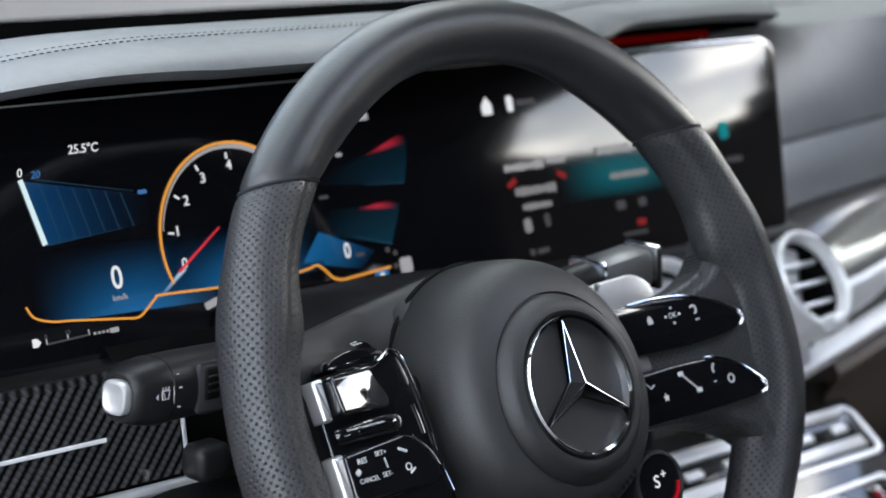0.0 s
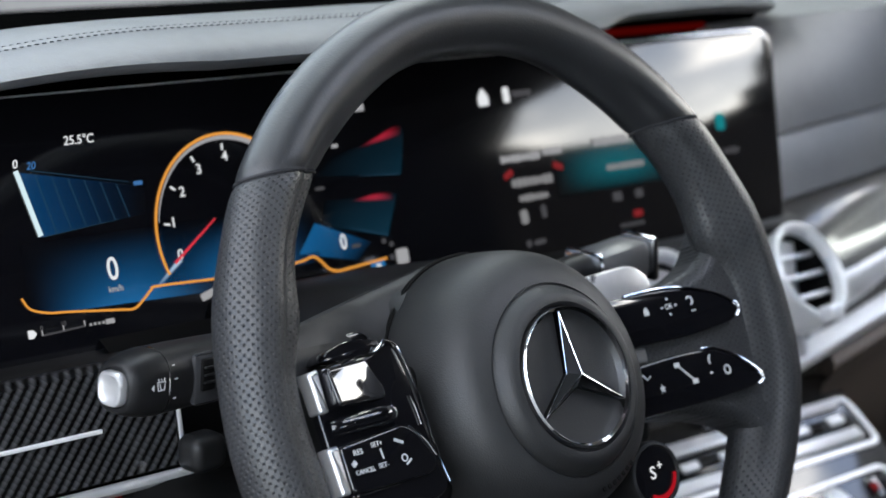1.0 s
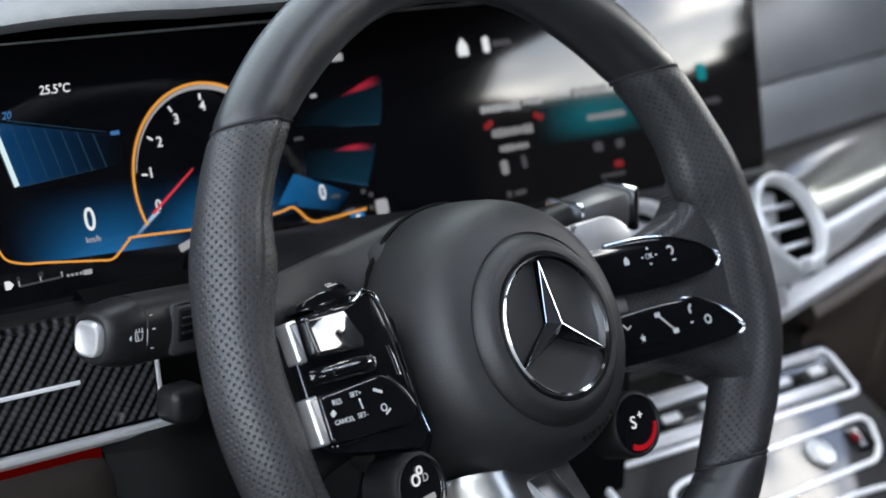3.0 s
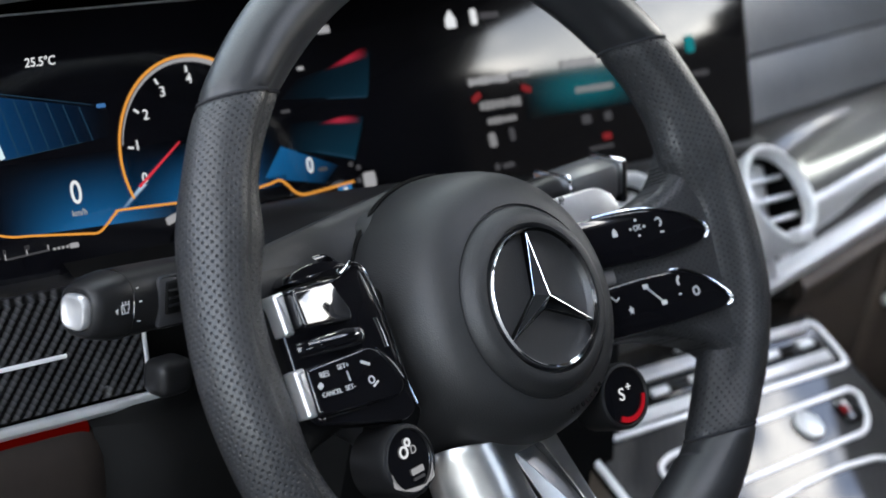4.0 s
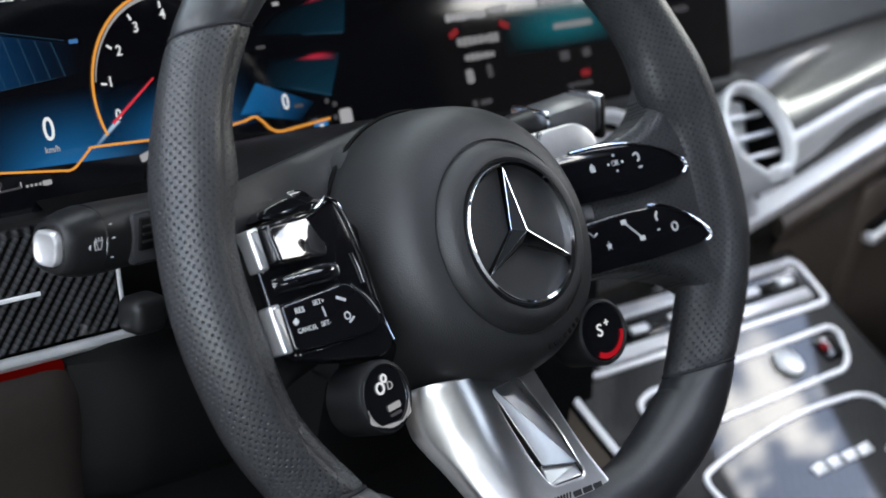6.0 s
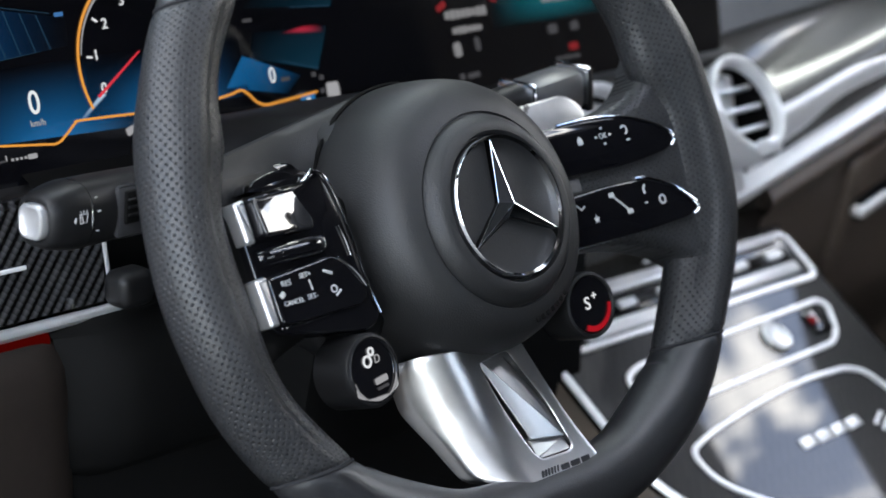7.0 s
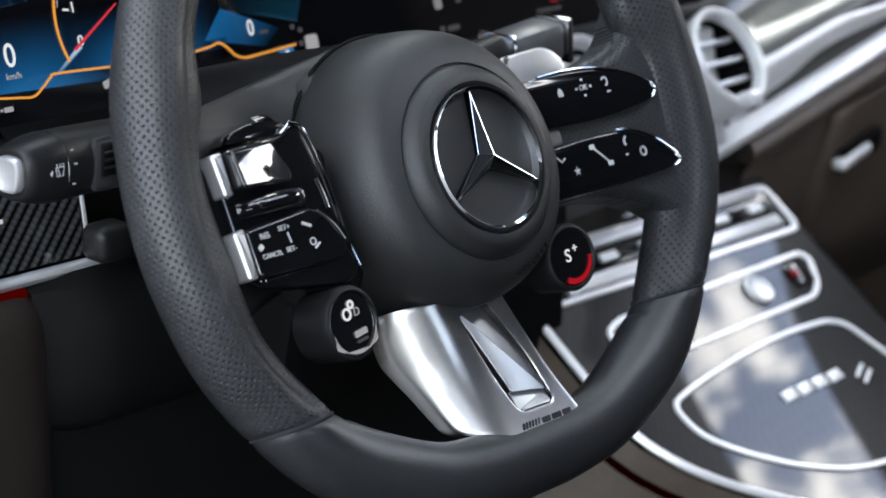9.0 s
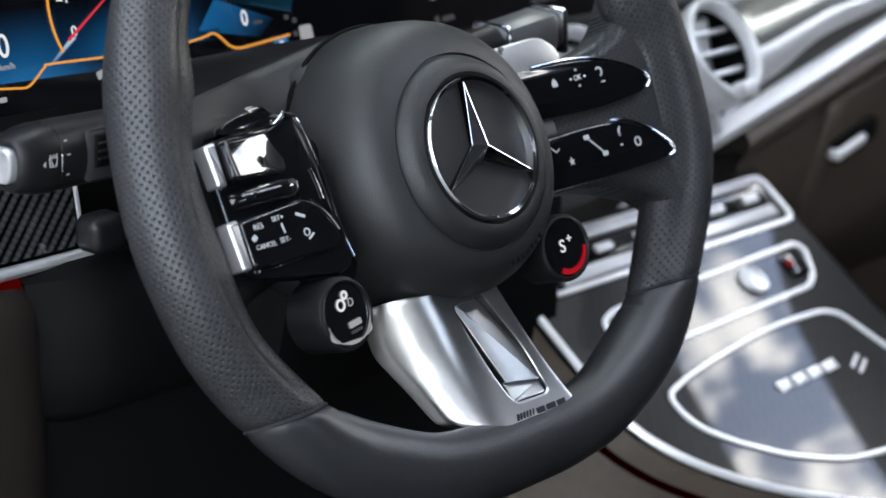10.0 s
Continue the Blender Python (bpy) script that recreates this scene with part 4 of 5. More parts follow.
panel = rounded([(-0.1352, 0.0310), (-0.096, 0.0336), (-0.0860, 0.0390), (-0.0800, 0.0372), (-0.0745, 0.0209), (-0.0725, 0.0019), (-0.0720, -0.0196), (-0.0690, -0.0335), (-0.0777, -0.0385), (-0.1281, -0.0296), (-0.1325, -0.0257)], [0.002, 0.008, 0.003, 0.006, 0.01, 0.01, 0.01, 0.006, 0.006, 0.003, 0.003], 5)
keys = part("key_panel", tilt_left(slab(panel, -0.046, -0.0320, 0.0015, 3)), GLOSS, wheel, "gloss black key panel")
part("panel_cap", tilt_left(slab(rounded([(-0.1230, 0.0350), (-0.1190, 0.0392), (-0.1064, 0.0424), (-0.0951, 0.0422), (-0.0861, 0.0392), (-0.0935, 0.0330), (-0.0985, 0.0318)], [0.001, 0.004, 0.006, 0.006, 0.003, 0.005, 0.005], 5), -0.046, -0.0330, 0.0004, 2, bend=lambda x, y: -0.30 * (y - 0.034))), GLOSS, keys, "gloss black upper cap")
part("rocker_key", tilt_left(slab(rounded([(-0.1302, 0.0312), (-0.0985, 0.0330), (-0.0905, 0.0345), (-0.0925, 0.0125), (-0.1297, 0.0130)], [0.003, 0.006, 0.004, 0.005, 0.003], 5), -0.042, -0.0275, 0.0018, 4, bend=lambda x, y: -0.30 * (x + 0.1105) - 0.15 * (y - 0.022))), GLOSS, keys, "gloss black rocker key")
part("touch_key", tilt_left(slab(rounded([(-0.1300, -0.0040), (-0.0900, -0.0005), (-0.0800, -0.0100), (-0.0755, -0.0210), (-0.0800, -0.0262), (-0.1290, -0.0262)], [0.003, 0.006, 0.006, 0.006, 0.006, 0.003], 5), -0.036, -0.0285, 0.0015, 3)), GLOSS, keys, "gloss black touch key")
part("trim_line", tilt_left(sweep(catmull([(-0.0865, 0.0388, -0.0312), (-0.0800, 0.0350, -0.0312), (-0.0760, 0.0200, -0.0312), (-0.0740, 0.000, -0.0312), (-0.0725, -0.0200, -0.0312), (-0.0700, -0.0320, -0.0315)], 6), 0.0006, 0.0006, 8)), DARKCHROME, keys, "dark bright-edged trim line")
part("thumb_rest", tilt_left(sweep(catmull([(-0.0882, -0.0025, -0.0282), (-0.0812, -0.0100, -0.0278), (-0.0765, -0.0185, -0.0282)], 5), 0.0005, 0.0005, 6)), CHROME, keys)
part("inner_line", tilt_left(sweep([(-0.0800, 0.0115, -0.0312), (-0.0785, 0.0040, -0.0312), (-0.0778, -0.0030, -0.0312)], 0.0004, 0.0004, 6)), CHROME, keys)
part("lower_line", tilt_left(sweep([(-0.1259, -0.0272, -0.0302), (-0.1010, -0.0268, -0.0302)], 0.0004, 0.0004, 6)), CHROME, keys)
part("roller", tilt_left(sweep(catmull([(-0.1295, 0.0048, -0.031), (-0.1240, 0.0050, -0.0285), (-0.1020, 0.0052, -0.0275), (-0.0950, 0.0050, -0.031)], 4), 0.0042, 0.0040, 18)), GLOSS, wheel, "gloss black roller")
for k in range(3):
    part("roller_rib", tilt_left(sweep([(-0.1215, 0.0036 + k * 0.0013, -0.0246 + 0.0004 * (k == 1)), (-0.1030, 0.0040 + k * 0.0013, -0.0238 + 0.0004 * (k == 1))], 0.0003, 0.0003, 6)), DARKCHROME, wheel)
part("roller_end", tilt_left(sweep([(-0.0935, 0.0088, -0.0300), (-0.0928, 0.0050, -0.0292), (-0.0940, 0.0018, -0.0300)], 0.0005, 0.0005, 6)), CHROME, wheel)
part("spoke_insert", slab(rounded([(0.056, 0.0075), (0.084, 0.0065), (0.084, -0.0015), (0.056, -0.0015)], 0.002, 3), -0.04, -0.028, 0.001), GREY, wheel, "grey insert between the blades")
for y0, y1 in ((0.0310, 0.0122), (-0.0038, -0.0255)):
    part("chrome_end", tilt_left(slab(rounded([(-0.1375, y0), (-0.1312, y0 + 0.0008), (-0.1305, y1), (-0.1360, y1)], 0.0012, 3), -0.042, -0.0275, 0.0020, 5)), SATIN, wheel, "chrome end cap")
part("chrome_edge", tilt_left(sweep(catmull([(-0.1315, 0.0318, -0.0290), (-0.110, 0.0335, -0.0300), (-0.0965, 0.0338, -0.0305), (-0.0905, 0.0362, -0.0308), (-0.0866, 0.0392, -0.0310)], 6), 0.0007, 0.0007, 6)), CHROME, wheel)

# printed marks on the keys
def mark(name, bm, mat=None):
    """A printed sign; the side of the wheel tells which plate it lies on."""
    x, z = bm.verts[:][0].co.x, bm.verts[:][0].co.z
    bm = tilt_left(bm) if x < 0 else tilt(bm, -0.025 if z < -0.0235 else -0.0215)
    return part(name, bm, KEYPRINT, wheel, smooth=False)


def ringmark(x, y, r, w, z):
    return ribbon(arc(x, y, r, 0, 360, 20), w, w, z)


ZU, ZL, ZK = -0.0249, -0.0214, -0.0284
mark("home_mark", slab(rounded([(0.0868, 0.0220), (0.0908, 0.0220), (0.0908, 0.0248), (0.0888, 0.0268), (0.0868, 0.0248)], 0.0006, 2), ZU, ZU + 0.0002, 0.0001, 1))
mark("ok_mark", letters("OK", 0.0042, 0.1070, 0.0240, ZU))
for dx, dy in ((0.0055, 0), (-0.0055, 0), (0, 0.0042), (0, -0.0042)):
    mark("arrow_mark", bar(0.0016, 0.0012, 0.107 + dx, 0.024 + dy, ZU))
mark("back_mark", ribbon(arc(0.1240, 0.0245, 0.0022, -80, 150, 16), 0.0009, 0.0009, ZU))
mark("back_mark", bar(0.003, 0.0009, 0.1255, 0.0190, ZU))
star = [((0.0026 if k % 2 == 0 else 0.0011) * math.sin(radians(36 * k)) + 0.081, (0.0026 if k % 2 == 0 else 0.0011) * math.cos(radians(36 * k)) - 0.0170) for k in range(10)]
mark("star_mark", slab(star, ZL, ZL + 0.0002, 0.00005, 1))
mark("line_mark", ribbon([(0.0975, -0.0080), (0.1065, -0.0165)], 0.0009, 0.0009, ZL))
for x, y in ((0.0965, -0.0070), (0.1075, -0.0175)):
    mark("speaker_mark", bar(0.0042, 0.0026, x, y, ZL))
mark("tool_mark", ribbon([(0.0685, -0.0075), (0.0715, -0.0105), (0.0745, -0.0090)], 0.0009, 0.0009, ZL))
mark("phone_mark", ribbon(arc(0.1250, -0.0090, 0.0030, 110, 215, 12), 0.0012, 0.0012, ZL))
mark("loop_mark", ringmark(0.1345, -0.0160, 0.0022, 0.0009, ZL))
mark("loop_mark", bar(0.002, 0.001, 0.1215, -0.0155, ZL))
mark("cancel_mark", letters("CANCEL", 0.0030, -0.1195, -0.0172, ZK))
mark("res_mark", letters("RES", 0.0036, -0.1211, -0.0083, ZK))
mark("set_mark", letters("SET+", 0.0032, -0.1095, -0.0068, ZK))
mark("set_mark", letters("SET-", 0.0032, -0.1085, -0.0168, ZK))
mark("set_line", ribbon([(-0.1082, -0.0092), (-0.1076, -0.0140)], 0.0007, 0.0007, ZK))
mark("speed_mark", ringmark(-0.0955, -0.0160, 0.0016, 0.0006, ZK))
mark("speed_mark", bar(0.0042, 0.0010, -0.0935, -0.0182, ZK, 30))
mark("limit_mark", bar(0.0055, 0.0014, -0.0965, -0.0079, ZK, -25))
mark("limit_mark", bar(0.0030, 0.0024, -0.1248, -0.0129, ZK, 35))

# two round mode knobs
for side, name in ((-1, "mode_knob"), (1, "mode_knob")):
    c = (-0.0955, -0.0562) if side < 0 else (0.0565, -0.0580)
    m = Matrix.Translation((c[0], c[1], -0.020)) @ pose(0, 0, 0, 6, -4 * side, 0)
    knob = part(name, lathe([(0.0168, -0.022), (0.0172, -0.006), (0.0172, -0.0015), (0.0166, 0.0), (0.0152, 0.0004), (0.0146, -0.0006)], 56, caps=False), PLASTIC, wheel, "round black rotary switch")
    knob.matrix_local = m
    part("knob_glass", lathe([(0.0146, -0.0012), (0.0144, -0.0004), (0.008, 0.0002), (0.0005, 0.0003)], 48), GLOSS, knob, "gloss black display cap")
    if side < 0:
        part("knob_ring", ribbon(arc(0, 0, 0.0149, 0, 360, 48), 0.0005, 0.0005, 0.0004), CHROME, knob)
        for x, y, r in ((-0.0035, 0.0045, 0.0024), (-0.0002, 0.0085, 0.0016)):
            part("knob_mark", ringmark(x, y, r, 0.0011, 0.0006), WHITE, knob, smooth=False)
        part("knob_mark", letters("D", 0.0055, 0.0030, 0.0045, 0.0006), DIM, knob, smooth=False)
        # glowing crescent in place of the sky mirrored in the cap
        part("knob_reflection", slab(ccw(arc(0, 0, 0.0141, -165, -15, 24) + arc(0, 0.0125, 0.0262, -59, -121, 20)), 0.0003, 0.0007, 0.0001, 1), DIM, knob, "glowing crescent for the gloss cap's reflection")
        part("knob_mark", bar(0.0085, 0.0030, 0.0030, -0.0050, 0.0008, 8), DIM, knob, smooth=False)
        part("knob_mark", bar(0.0075, 0.0014, 0.0035, -0.0085, 0.0006, 8), FAINT, knob, smooth=False)
    else:
        part("knob_mark", letters("S", 0.0092, -0.0030, 0.0010, 0.0006), WHITE, knob, smooth=False)
        part("knob_mark", letters("+", 0.0070, 0.0025, 0.0040, 0.0006), WHITE, knob, smooth=False)
        part("knob_light", ribbon(arc(0, 0, 0.0122, -120, -5, 30), 0.0030, 0.0018, 0.0004), REDRING, knob, "red glowing crescent")
    neck = part("knob_arm", sweep(catmull([(c[0] - side * 0.020, c[1] + 0.026, -0.042), (c[0] - side * 0.008, c[1] + 0.012, -0.040), (c[0], c[1], -0.038)], 6), 0.013, 0.011, 14, (0, 0, 1)), SOFT, wheel, "black switch arm")

# silver lower spoke: a flat slotted plate whose left flank rolls away
def spoke_ridge(y):
    return -0.0267 - (y + 0.0704) * 0.232


def spoke_w(x, y):
    d = max(0.0, spoke_ridge(y) - x)
    e = max(0.0, x - 0.0225 + (y + 0.0925) * 0.30)
    roll = 30.4 * d * d if d < 0.0115 else (0.004 + 0.74 * (d - 0.0115) if d < 0.020 else 0.0103 + 1.5 * (d - 0.020))
    return 0.010 * (max(0.0, (-0.080 - y)) / 0.055) ** 2 - roll - 0.35 * e


outer = [(-0.0527, -0.0570), (-0.0280, -0.0600), (0.0110, -0.0600), (0.0140, -0.0680), (0.0236, -0.0925), (0.0310, -0.1155), (0.0355, -0.1300), (0.0345, -0.1345), (0.0285, -0.1370), (0.0062, -0.1366), (-0.0118, -0.1356), (-0.0180, -0.1335), (-0.0304, -0.1260), (-0.0367, -0.1222), (-0.0436, -0.1011), (-0.0516, -0.0811), (-0.0536, -0.0687)]
slot = [(-0.0190, -0.0690), (0.0015, -0.0670), (0.0179, -0.0973), (0.0218, -0.1206), (0.0184, -0.1230), (-0.0015, -0.1224), (-0.0044, -0.1195)]
ic_raw = rounded(slot, [0.002, 0.002, 0.01, 0.003, 0.002, 0.002, 0.003], 6)
def by_angle(pts, c, n=96):
    """The outline met by n rays from c."""
    pts, out = [Vector(p) for p in pts], []
    for k in range(n):
        d = Vector((math.cos(2 * math.pi * k / n), math.sin(2 * math.pi * k / n)))
        best = 0.0
        for i in range(len(pts)):
            a, b = pts[i] - c, pts[(i + 1) % len(pts)] - c
            e = b - a
            den = d.x * e.y - d.y * e.x
            if abs(den) < 1e-12:
                continue
            s = (a.x * e.y - a.y * e.x) / den
            u = (a.x * d.y - a.y * d.x) / den
            if s > 0 and -1e-6 <= u <= 1 + 1e-6:
                best = max(best, s)
        out.append(c + d * best)
    return out
cc = Vector((0.001, -0.096))
oc, ic = by_angle(rounded(outer, 0.004, 4), cc, 120), by_angle(ic_raw, cc, 120)
rings = [[(p.x, p.y, -0.040 + spoke_w(p.x, p.y)) for p in oc]]
for q in (0.0, 0.04, 0.12, 0.2, 0.3, 0.4, 0.5, 0.6, 0.7, 0.8, 0.9, 0.96, 1.0):
    edge = 0.0008 if q == 0.0 else (0.0004 if q == 1.0 else 0)
    rings.append([(a.x + (b.x - a.x) * q, a.y + (b.y - a.y) * q, -0.032 - edge + spoke_w(a.x + (b.x - a.x) * q, a.y + (b.y - a.y) * q)) for a, b in zip(oc, ic)])
rim_in = [(b.x, b.y, -0.0326 + spoke_w(b.x, b.y)) for b in ic]
part("slot_wall", loft([rim_in, [(x, y, z - 0.026) for x, y, z in rim_in]], caps=False), PLASTIC, wheel, "black wall of the spoke's slot")
part("lower_spoke", loft(rings, caps=False), SPOKE, wheel, "brushed silver lower spoke with a slot")
part("slot_floor", slab(rounded([(-0.0125, -0.0640), (0.0010, -0.0640), (0.0176, -0.0973), (0.0214, -0.1160), (0.0030, -0.1125)], 0.0012, 3), -0.060, -0.0350, 0.0008, 2, bend=lambda x, y: 0.010 * (max(0.0, -0.080 - y) / 0.055) ** 2 + 0.26 * (x - 0.015)), SPOKE, wheel, "silver slot floor")
part("slot_foot", slab(rounded([(0.0026, -0.1122), (0.0218, -0.1155), (0.0200, -0.1225), (-0.0020, -0.1228)], 0.001, 2), -0.055, -0.0300, 0.0010, 2, bend=lambda x, y: -0.75 * (y + 0.1195) + 0.16 * (x - 0.012)), SPOKE, wheel, "sloping foot of the slot")
part("slot_shadow", slab(inset(ccw(ic_raw), -0.001), -0.070, -0.0560, 0.001, 2), SOFT, wheel)
for k in range(6):
    x = -0.0070 + k * 0.0022
    part("badge_bar", bar(0.0018 - k * 0.00018, 0.0062, x, -0.1304, -0.0322 + spoke_w(x, -0.1304), -16), DARKPRINT, wheel, smooth=False)
for k, w in enumerate((0.0060, 0.0068, 0.0062)):
    x = 0.0096 + k * 0.0076
    part("badge_letter", bar(w, 0.0052, x, -0.1306, -0.0322 + spoke_w(x, -0.1306), 0, 0.0006), DARKPRINT, wheel, smooth=False)

# shift paddles
part("shift_paddle", slab(rounded([(-0.132, 0.030), (-0.112, 0.047), (-0.080, 0.049), (-0.072, 0.036)], 0.008, 5), -0.056, -0.052, 0.0015), GLOSS, wheel, "gloss dark left paddle")
up = part("shift_paddle", slab(rounded([(0.070, 0.030), (0.080, 0.052), (0.126, 0.0545), (0.139, 0.044), (0.136, 0.028)], 0.010, 5), -0.064, -0.058, 0.0018), SATIN, wheel, "satin silver right paddle")
part("paddle_mark", letters("UP", 0.0060, 0.091, 0.0500, -0.0578), DARKPRINT, up, smooth=False)

# ---------------------------------------------------------------- steering column and stalks
column = thing("steering_column", Matrix.Translation(at(0, 0.12, 0)), "dark grey plastic steering column cover", "steering column")
prof = []
for y, hw, zt, zb in ((0.045, 0.060, 0.022, -0.095), (0.08, 0.066, 0.034, -0.085), (0.13, 0.070, 0.030, -0.075), (0.205, 0.074, 0.010, -0.070)):
    ring = []
    for p in rounded([(-hw, zb), (hw, zb), (hw * 0.86, zt), (-hw * 0.86, zt)], 0.022, 6):
        ring.append((p.x, y - 0.12, p.y))
    prof.append(ring)
part("cover", loft(prof), PLASTIC, column)
part("lower_cover", box(0.10, 0.12, 0.08, 0.015, pose(0.0, 0.03, -0.11, 12, 0, 0)), SOFT, column)

STALK = Matrix.Translation(at(-0.186, 0.097, 0.0090)) @ pose(0, 0, 0, 0, 3, 10) @ Matrix.Diagonal((0.78, 1.1, 1.1, 1))
stalk = thing("wiper_stalk", STALK, "black plastic wiper stalk with a silver end button", "stalk")


def along(profile, square=2.0, n=48):
    """A body along the stalk: half heights at distances outwards; square above 2 flattens its sides."""
    rings = []
    for r, h in profile:
        ring = []
        for k in range(n):
            t = 2 * math.pi * k / n
            c, s = math.cos(t), math.sin(t)
            q = r * (abs(c) ** square + abs(s) ** square) ** (-1 / square)
            ring.append((-h, q * c * 0.92, q * s))
        rings.append(ring)
    return loft(rings)


part("body", along([(0.0128, -0.10), (0.0138, -0.05), (0.0142, -0.02), (0.0142, -0.004), (0.0142, -0.0005)], 2.5), PLASTIC, stalk)
part("sleeve", along([(0.0142, 0.0005), (0.0143, 0.002), (0.0136, 0.012), (0.0122, 0.021), (0.0106, 0.0268), (0.0096, 0.0276), (0.0084, 0.0276), (0.0080, 0.0262)], 2.6), PLASTIC, stalk)
part("ring", along([(0.0140, -0.0008), (0.0145, -0.0004), (0.0145, 0.0004), (0.0140, 0.0008)]), CHROME, stalk, "thin bright ring")
part("end_button", along([(0.0072, 0.0250), (0.0074, 0.0296), (0.0069, 0.0312), (0.0060, 0.0315), (0.0048, 0.0306), (0.003, 0.0298), (0.0005, 0.0296)], 3.2), SATIN, stalk, "silver end button")
part("slider", box(0.012, 0.005, 0.014, 0.0012, pose(0.030, -0.0130, 0.002, 0, 0, 0)), SOFT, stalk, "black slide switch")
part("slider_plate", box(0.040, 0.004, 0.022, 0.003, pose(0.040, -0.0122, 0.0, 0, 0, 0)), GREYBLACK, stalk, "raised dark switch plate")
def stalk_mark(bm, x, z, y=-0.0136):
    bmesh.ops.transform(bm, matrix=Matrix.Translation((x, y, z)) @ pose(0, 0, 0, 90, 0, 0), verts=bm.verts)
    part("print_mark", bm, KEYPRINT, stalk, smooth=False)
screen = [(-0.0032, 0.0018), (0.0032, 0.0018), (0.0024, -0.0018), (-0.0024, -0.0018), (-0.0032, 0.0018)]
stalk_mark(ribbon(screen, 0.00035, 0.00035, 0), -0.0075, 0.0010, -0.0130)
stalk_mark(ribbon([(0.0, -0.0018), (-0.0016, 0.0012)], 0.00035, 0.00035, 0), -0.0075, 0.0010, -0.0130)
for k in (-1, 0, 1):
    stalk_mark(ribbon([(k * 0.0022, 0.0022), (k * 0.0026, 0.0032)], 0.0003, 0.0003, 0), -0.0075, 0.0010, -0.0130)
stalk_mark(slab([(0.0, 0.0012), (-0.0016, 0.0), (0.0, -0.0012)], 0, 0.0003, 0.00005, 1), -0.0130, 0.0005, -0.0126)
stalk_mark(ribbon([(-0.0020, 0.0008), (-0.0010, 0.0022), (0.0012, 0.0022), (0.0022, 0.0), (-0.0020, -0.0004)], 0.0005, 0.0005, 0), -0.0030, -0.0085, -0.0108)
for a in (60, 35, 12, -22, -48):
    stalk_mark(bar(0.0024, 0.0006, 0, 0, 0, a * 0.15), 0.0042, 0.0142 * math.sin(radians(a)), -0.0136 * math.cos(radians(a)) - 0.0002)
for k in range(3):
    part("slider_rib", box(0.0105, 0.0012, 0.0010, 0.0004, pose(0.030, -0.0160, 0.0055 - k * 0.0032)), PLASTIC, stalk)
stalk_mark(ringmark(0, 0, 0.0013, 0.0005, 0), 0.0395, 0.0065, -0.0135)
stalk_mark(ringmark(0, 0, 0.0016, 0.0005, 0), 0.0420, 0.0000, -0.0135)
stalk_mark(ringmark(0, 0, 0.0013, 0.0005, 0), 0.0395, -0.0065, -0.0135)
stalk_mark(bar(0.0060, 0.0010, 0, 0, 0), 0.0330, -0.0010, -0.0146)
lever2 = thing("lower_stalk", Matrix.Translation(at(-0.113, 0.138, -0.050)), "short black column adjustment lever", "stalk")
part("grip", box(0.022, 0.018, 0.019, 0.006, pose(-0.010, 0, 0.002, 0, 0, 4), n=5), PLASTIC, lever2)
part("arm", box(0.05, 0.014, 0.016, 0.004, pose(0.02, 0.004, -0.002)), SOFT, lever2)

selector = thing("gear_selector", Matrix.Translation(at(0.102, 0.10, 0.0165)), "grey gear selector stalk with chrome bands", "gear lever")
part("arm", sweep([(-0.06, 0, -0.012), (0.0, 0, 0.0), (0.012, 0, 0.001)], 0.011, 0.011, 16), PLASTIC, selector)
part("grip", box(0.042, 0.026, 0.024, 0.006, pose(0.036, 0, 0.002, 0, -6, 0)), GREY, selector)
part("band", box(0.0035, 0.028, 0.026, 0.002, pose(0.0135, 0, 0.0, 0, -6, 0)), CHROME, selector, "chrome band")
part("end_cap", box(0.005, 0.027, 0.026, 0.002, pose(0.0595, 0, 0.004, 0, -6, 0)), CHROME, selector, "chrome end cap")


# ---------------------------------------------------------------- round vents
def vent(x, y, z):
    v = thing("air_vent", Matrix.Translation(at(x, y, z)) @ pose(0, 0, 0, 56, 0, 3), "round silver air vent with three dark-backed slats", "air vent", "round dashboard vents")
    part("bezel", lathe([(0.0300, -0.05), (0.0385, -0.03), (0.0388, -0.006), (0.0376, -0.001), (0.0350, 0.0004), (0.0322, -0.0010), (0.0308, -0.0045), (0.0304, -0.0080), (0.0310, -0.0100)], 56, caps=False), SILVER, v, "silver bezel")
    part("duct", lathe([(0.0312, -0.007), (0.0306, -0.0095), (0.0300, -0.045), (0.0005, -0.046)], 40, caps=False), SOFT, v, "black duct")
    for k in (-1, 0, 1):
        h = 0.0150 * k
        wd = math.sqrt(0.0304 ** 2 - h * h) * 2
        part("slat", box(wd, 0.0036, 0.008, 0.0012, pose(0, h, -0.0150, 8, 0, 0)), SATIN, v, "satin silver slat")
    part("knob", box(0.018, 0.012, 0.012, 0.003, pose(-0.008, -0.034, 0.004, 10, 0, 0)), SILVER, v, "silver adjuster")
    return v


vent(0.447, 0.178, -0.042)
vent(0.300, 0.178, -0.042)
def vent_panel(x):
    k = 0.0 if x < 0.46 else (x - 0.46) * 0.9
    return [(0.215 + k, -0.024), (0.203 + k, -0.030), (0.198 + k, -0.06), (0.192 + k, -0.085), (0.184 + k, -0.108), (0.20 + k, -0.115)]
dash_skin(span(0.19, 0.485, 20), vent_panel, SILVER, "vent_panel", dashboard, "pale silver panel round the vents")


# ---------------------------------------------------------------- centre console
SLOPE = math.degrees(math.atan(0.7))
CON = Matrix.Translation(at(0, 0.12, -0.203)) @ pose(0, 0, 0, SLOPE, 0, 0)
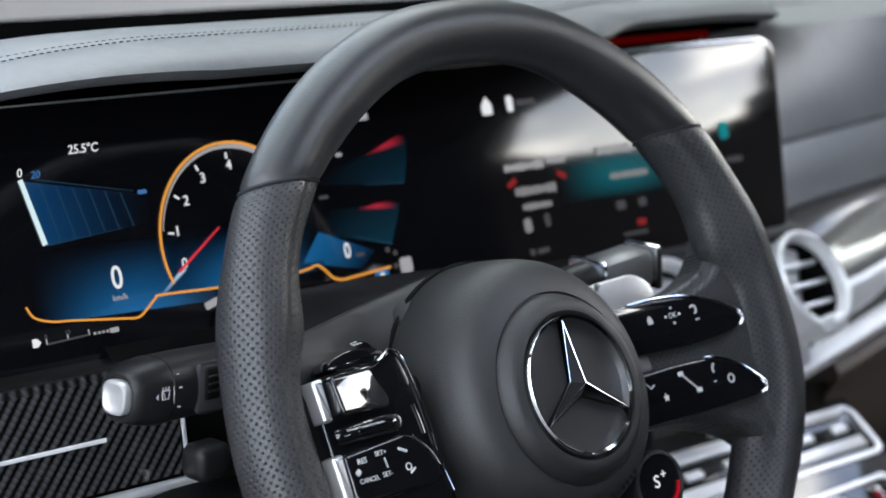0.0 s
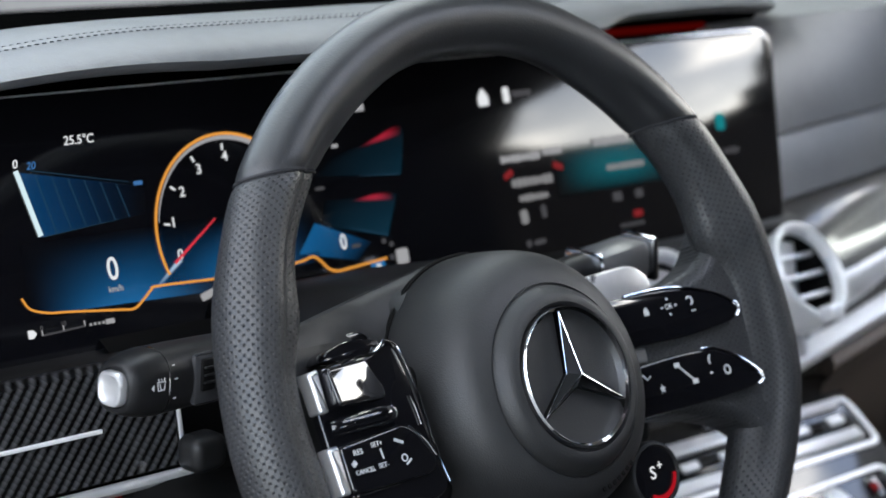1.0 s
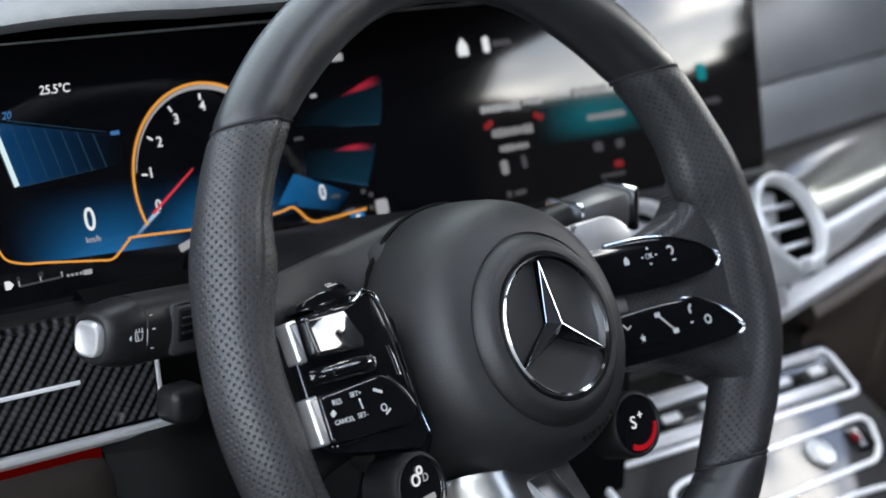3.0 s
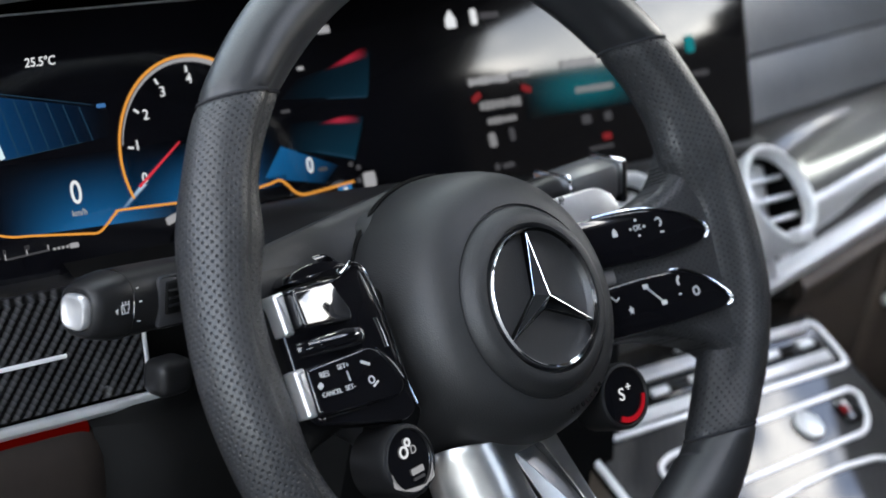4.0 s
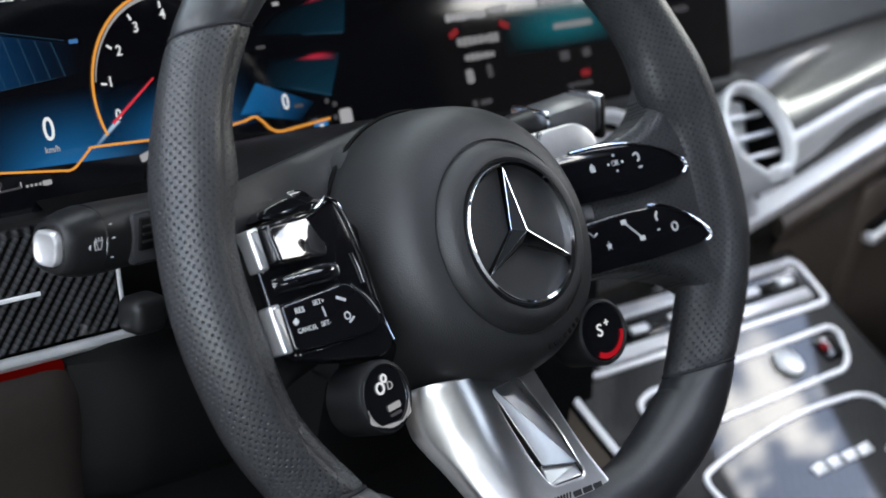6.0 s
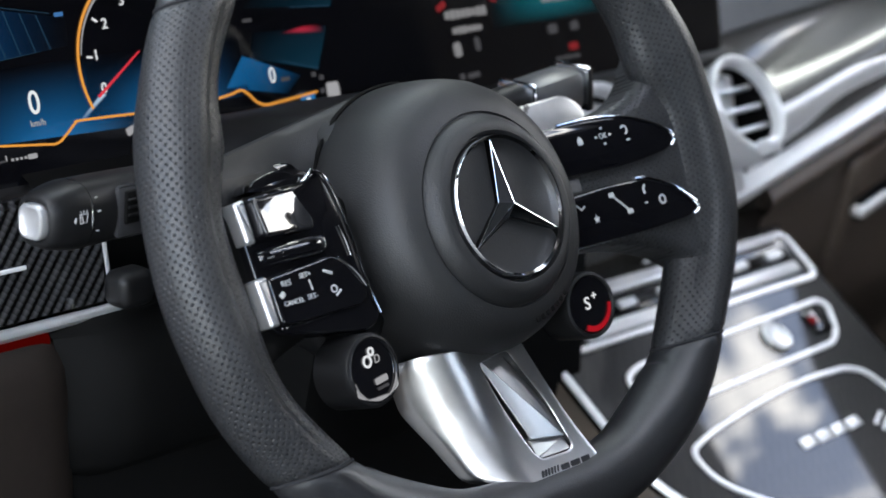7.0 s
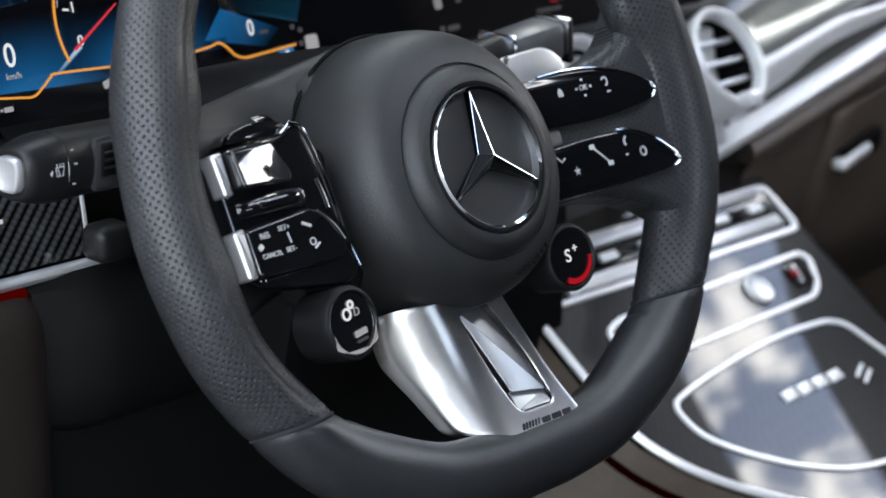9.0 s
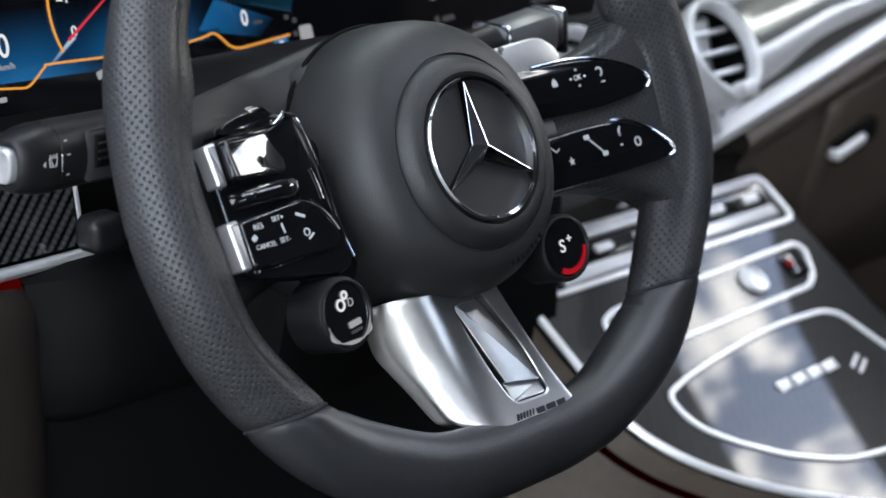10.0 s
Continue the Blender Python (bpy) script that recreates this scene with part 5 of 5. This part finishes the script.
console = thing("centre_console", CON, "glossy dark centre console with silver frames", "centre console")
def con_bend(x, s):
    """The console flattens towards the seats and crowns slightly."""
    d = max(0.0, -0.02 - s)
    return 0.7 * d * d - 0.08 * (x - 0.37) ** 2


def con_grid(x0f, x1f, s0, s1, nx=16, ns=30, lift=0.0):
    rings = []
    for j in range(ns + 1):
        s = s0 + (s1 - s0) * j / ns
        a, b = x0f(s), x1f(s)
        rings.append([(a + (b - a) * i / nx, s, con_bend(a + (b - a) * i / nx, s) + lift) for i in range(nx + 1)])
    return loft(rings, closed=False)
def con_left(s):
    return 0.228 if s > -0.03 else 0.228 + 6.0 * (s + 0.03) ** 2
part("panel", con_grid(con_left, lambda s: 0.522, -0.30, 0.115), CONSOLE, console, "dark lacquered panel")
edge = [(con_left(s) - 0.003, s, con_bend(con_left(s), s) + 0.001) for s in span(0.11, -0.20, 40)]
part("side_edge", sweep(edge, 0.0030, 0.0025, 8, (0, 0, 1)), SILVER, console, "bright console edge")
part("side_wall", loft([[(x - 0.006, s, z - 0.002) for x, s, z in edge], [(x - 0.03, s, z - 0.10) for x, s, z in edge]], closed=False), BROWN, console, "brown leather console side")
part("side_wall", loft([[(0.524, s, con_bend(0.522, s)) for s in span(0.11, -0.3, 20)], [(0.55, s, con_bend(0.522, s) - 0.14) for s in span(0.11, -0.3, 20)]], closed=False), SOFT, console)


part("ambient_strip", sweep([(x - 0.012, s, z - 0.020) for x, s, z in edge], 0.002, 0.003, 8, (0, 0, 1)), REDLOW, console, "faint red ambient light strip")


def con_frame(name, pts, r, width, mat, label, lift=0.0012):
    o = ccw(rounded(pts, r, 8))
    rings = []
    for d, z in ((0, 0.0), (0, lift), (0.0006, lift + 0.0006), (width - 0.0006, lift + 0.0006), (width, lift), (width, 0.0)):
        rings.append([(p.x, p.y, z + con_bend(p.x, p.y)) for p in inset(o, d)])
    return part(name, loft(rings + [rings[0]], caps=False), mat, console, label)


con_frame("frame", [(0.245, 0.047), (0.520, 0.044), (0.522, 0.090), (0.245, 0.094)], 0.012, 0.0045, SILVER, "silver frame of the climate keys")
con_frame("frame", [(0.266, -0.014), (0.475, -0.011), (0.490, -0.002), (0.503, 0.020), (0.496, 0.029), (0.285, 0.027), (0.268, 0.021)], 0.008, 0.0042, SILVER, "silver frame of the switch row")
con_frame("lid_frame", [(0.271, -0.042), (0.272, -0.070), (0.2913, -0.0930), (0.3221, -0.1180), (0.3602, -0.1380), (0.405, -0.1450), (0.485, -0.150), (0.502, -0.090), (0.482, -0.036), (0.465, -0.0280), (0.418, -0.0252), (0.362, -0.0280), (0.302, -0.0350)], [0.012, 0.015, 0.015, 0.015, 0.02, 0.02, 0.02, 0.02, 0.012, 0.015, 0.02, 0.02, 0.02], 0.0040, SILVER, "silver frame round the tray lid")
for s, h in ((0.0570, 0.0100), (0.0845, 0.0070)):
    part("rail", box(0.240, h, 0.005, 0.002, pose(0.383, s, 0.001 + con_bend(0.30, s))), SILVER, console, "silver climate rail")
part("key_slot", box(0.245, 0.0110, 0.004, 0.002, pose(0.380, 0.0700, con_bend(0.38, 0.07))), GLOSS, console)
for k in range(6):
    part("climate_key", box(0.018, 0.0070, 0.004, 0.002, pose(0.275 + k * 0.042, 0.0700, 0.0035 + con_bend(0.37, 0.07))), SILVER, console)
part("hazard_key", box(0.022, 0.020, 0.004, 0.003, pose(0.476, 0.011, 0.001 + con_bend(0.476, 0.011))), GLOSS, console, "black switch with a red mark")
part("hazard_mark", box(0.007, 0.006, 0.001, 0.0004, pose(0.470, 0.012, 0.0035 + con_bend(0.47, 0.011))), REDDIM, console)
part("key", lathe([(0.012, 0), (0.012, 0.003), (0.0105, 0.004), (0.009, 0.003)], 32, pose(0.425, 0.010, con_bend(0.425, 0.01))), SILVER, console, "round silver key")
for k in range(4):
    part("lid_mark", box(0.0150, 0.0080, 0.001, 0.0004, pose(0.372 + k * 0.0178, -0.0700, 0.0008 + con_bend(0.39, -0.07), 0, 0, 3)), SILVER, console)
for k in range(2):
    part("lid_emblem", box(0.016, 0.0028, 0.001, 0.0004, pose(0.452 + k * 0.003, -0.074 - k * 0.006, 0.0008 + con_bend(0.45, -0.075), 0, 0, 25)), SILVER, console)
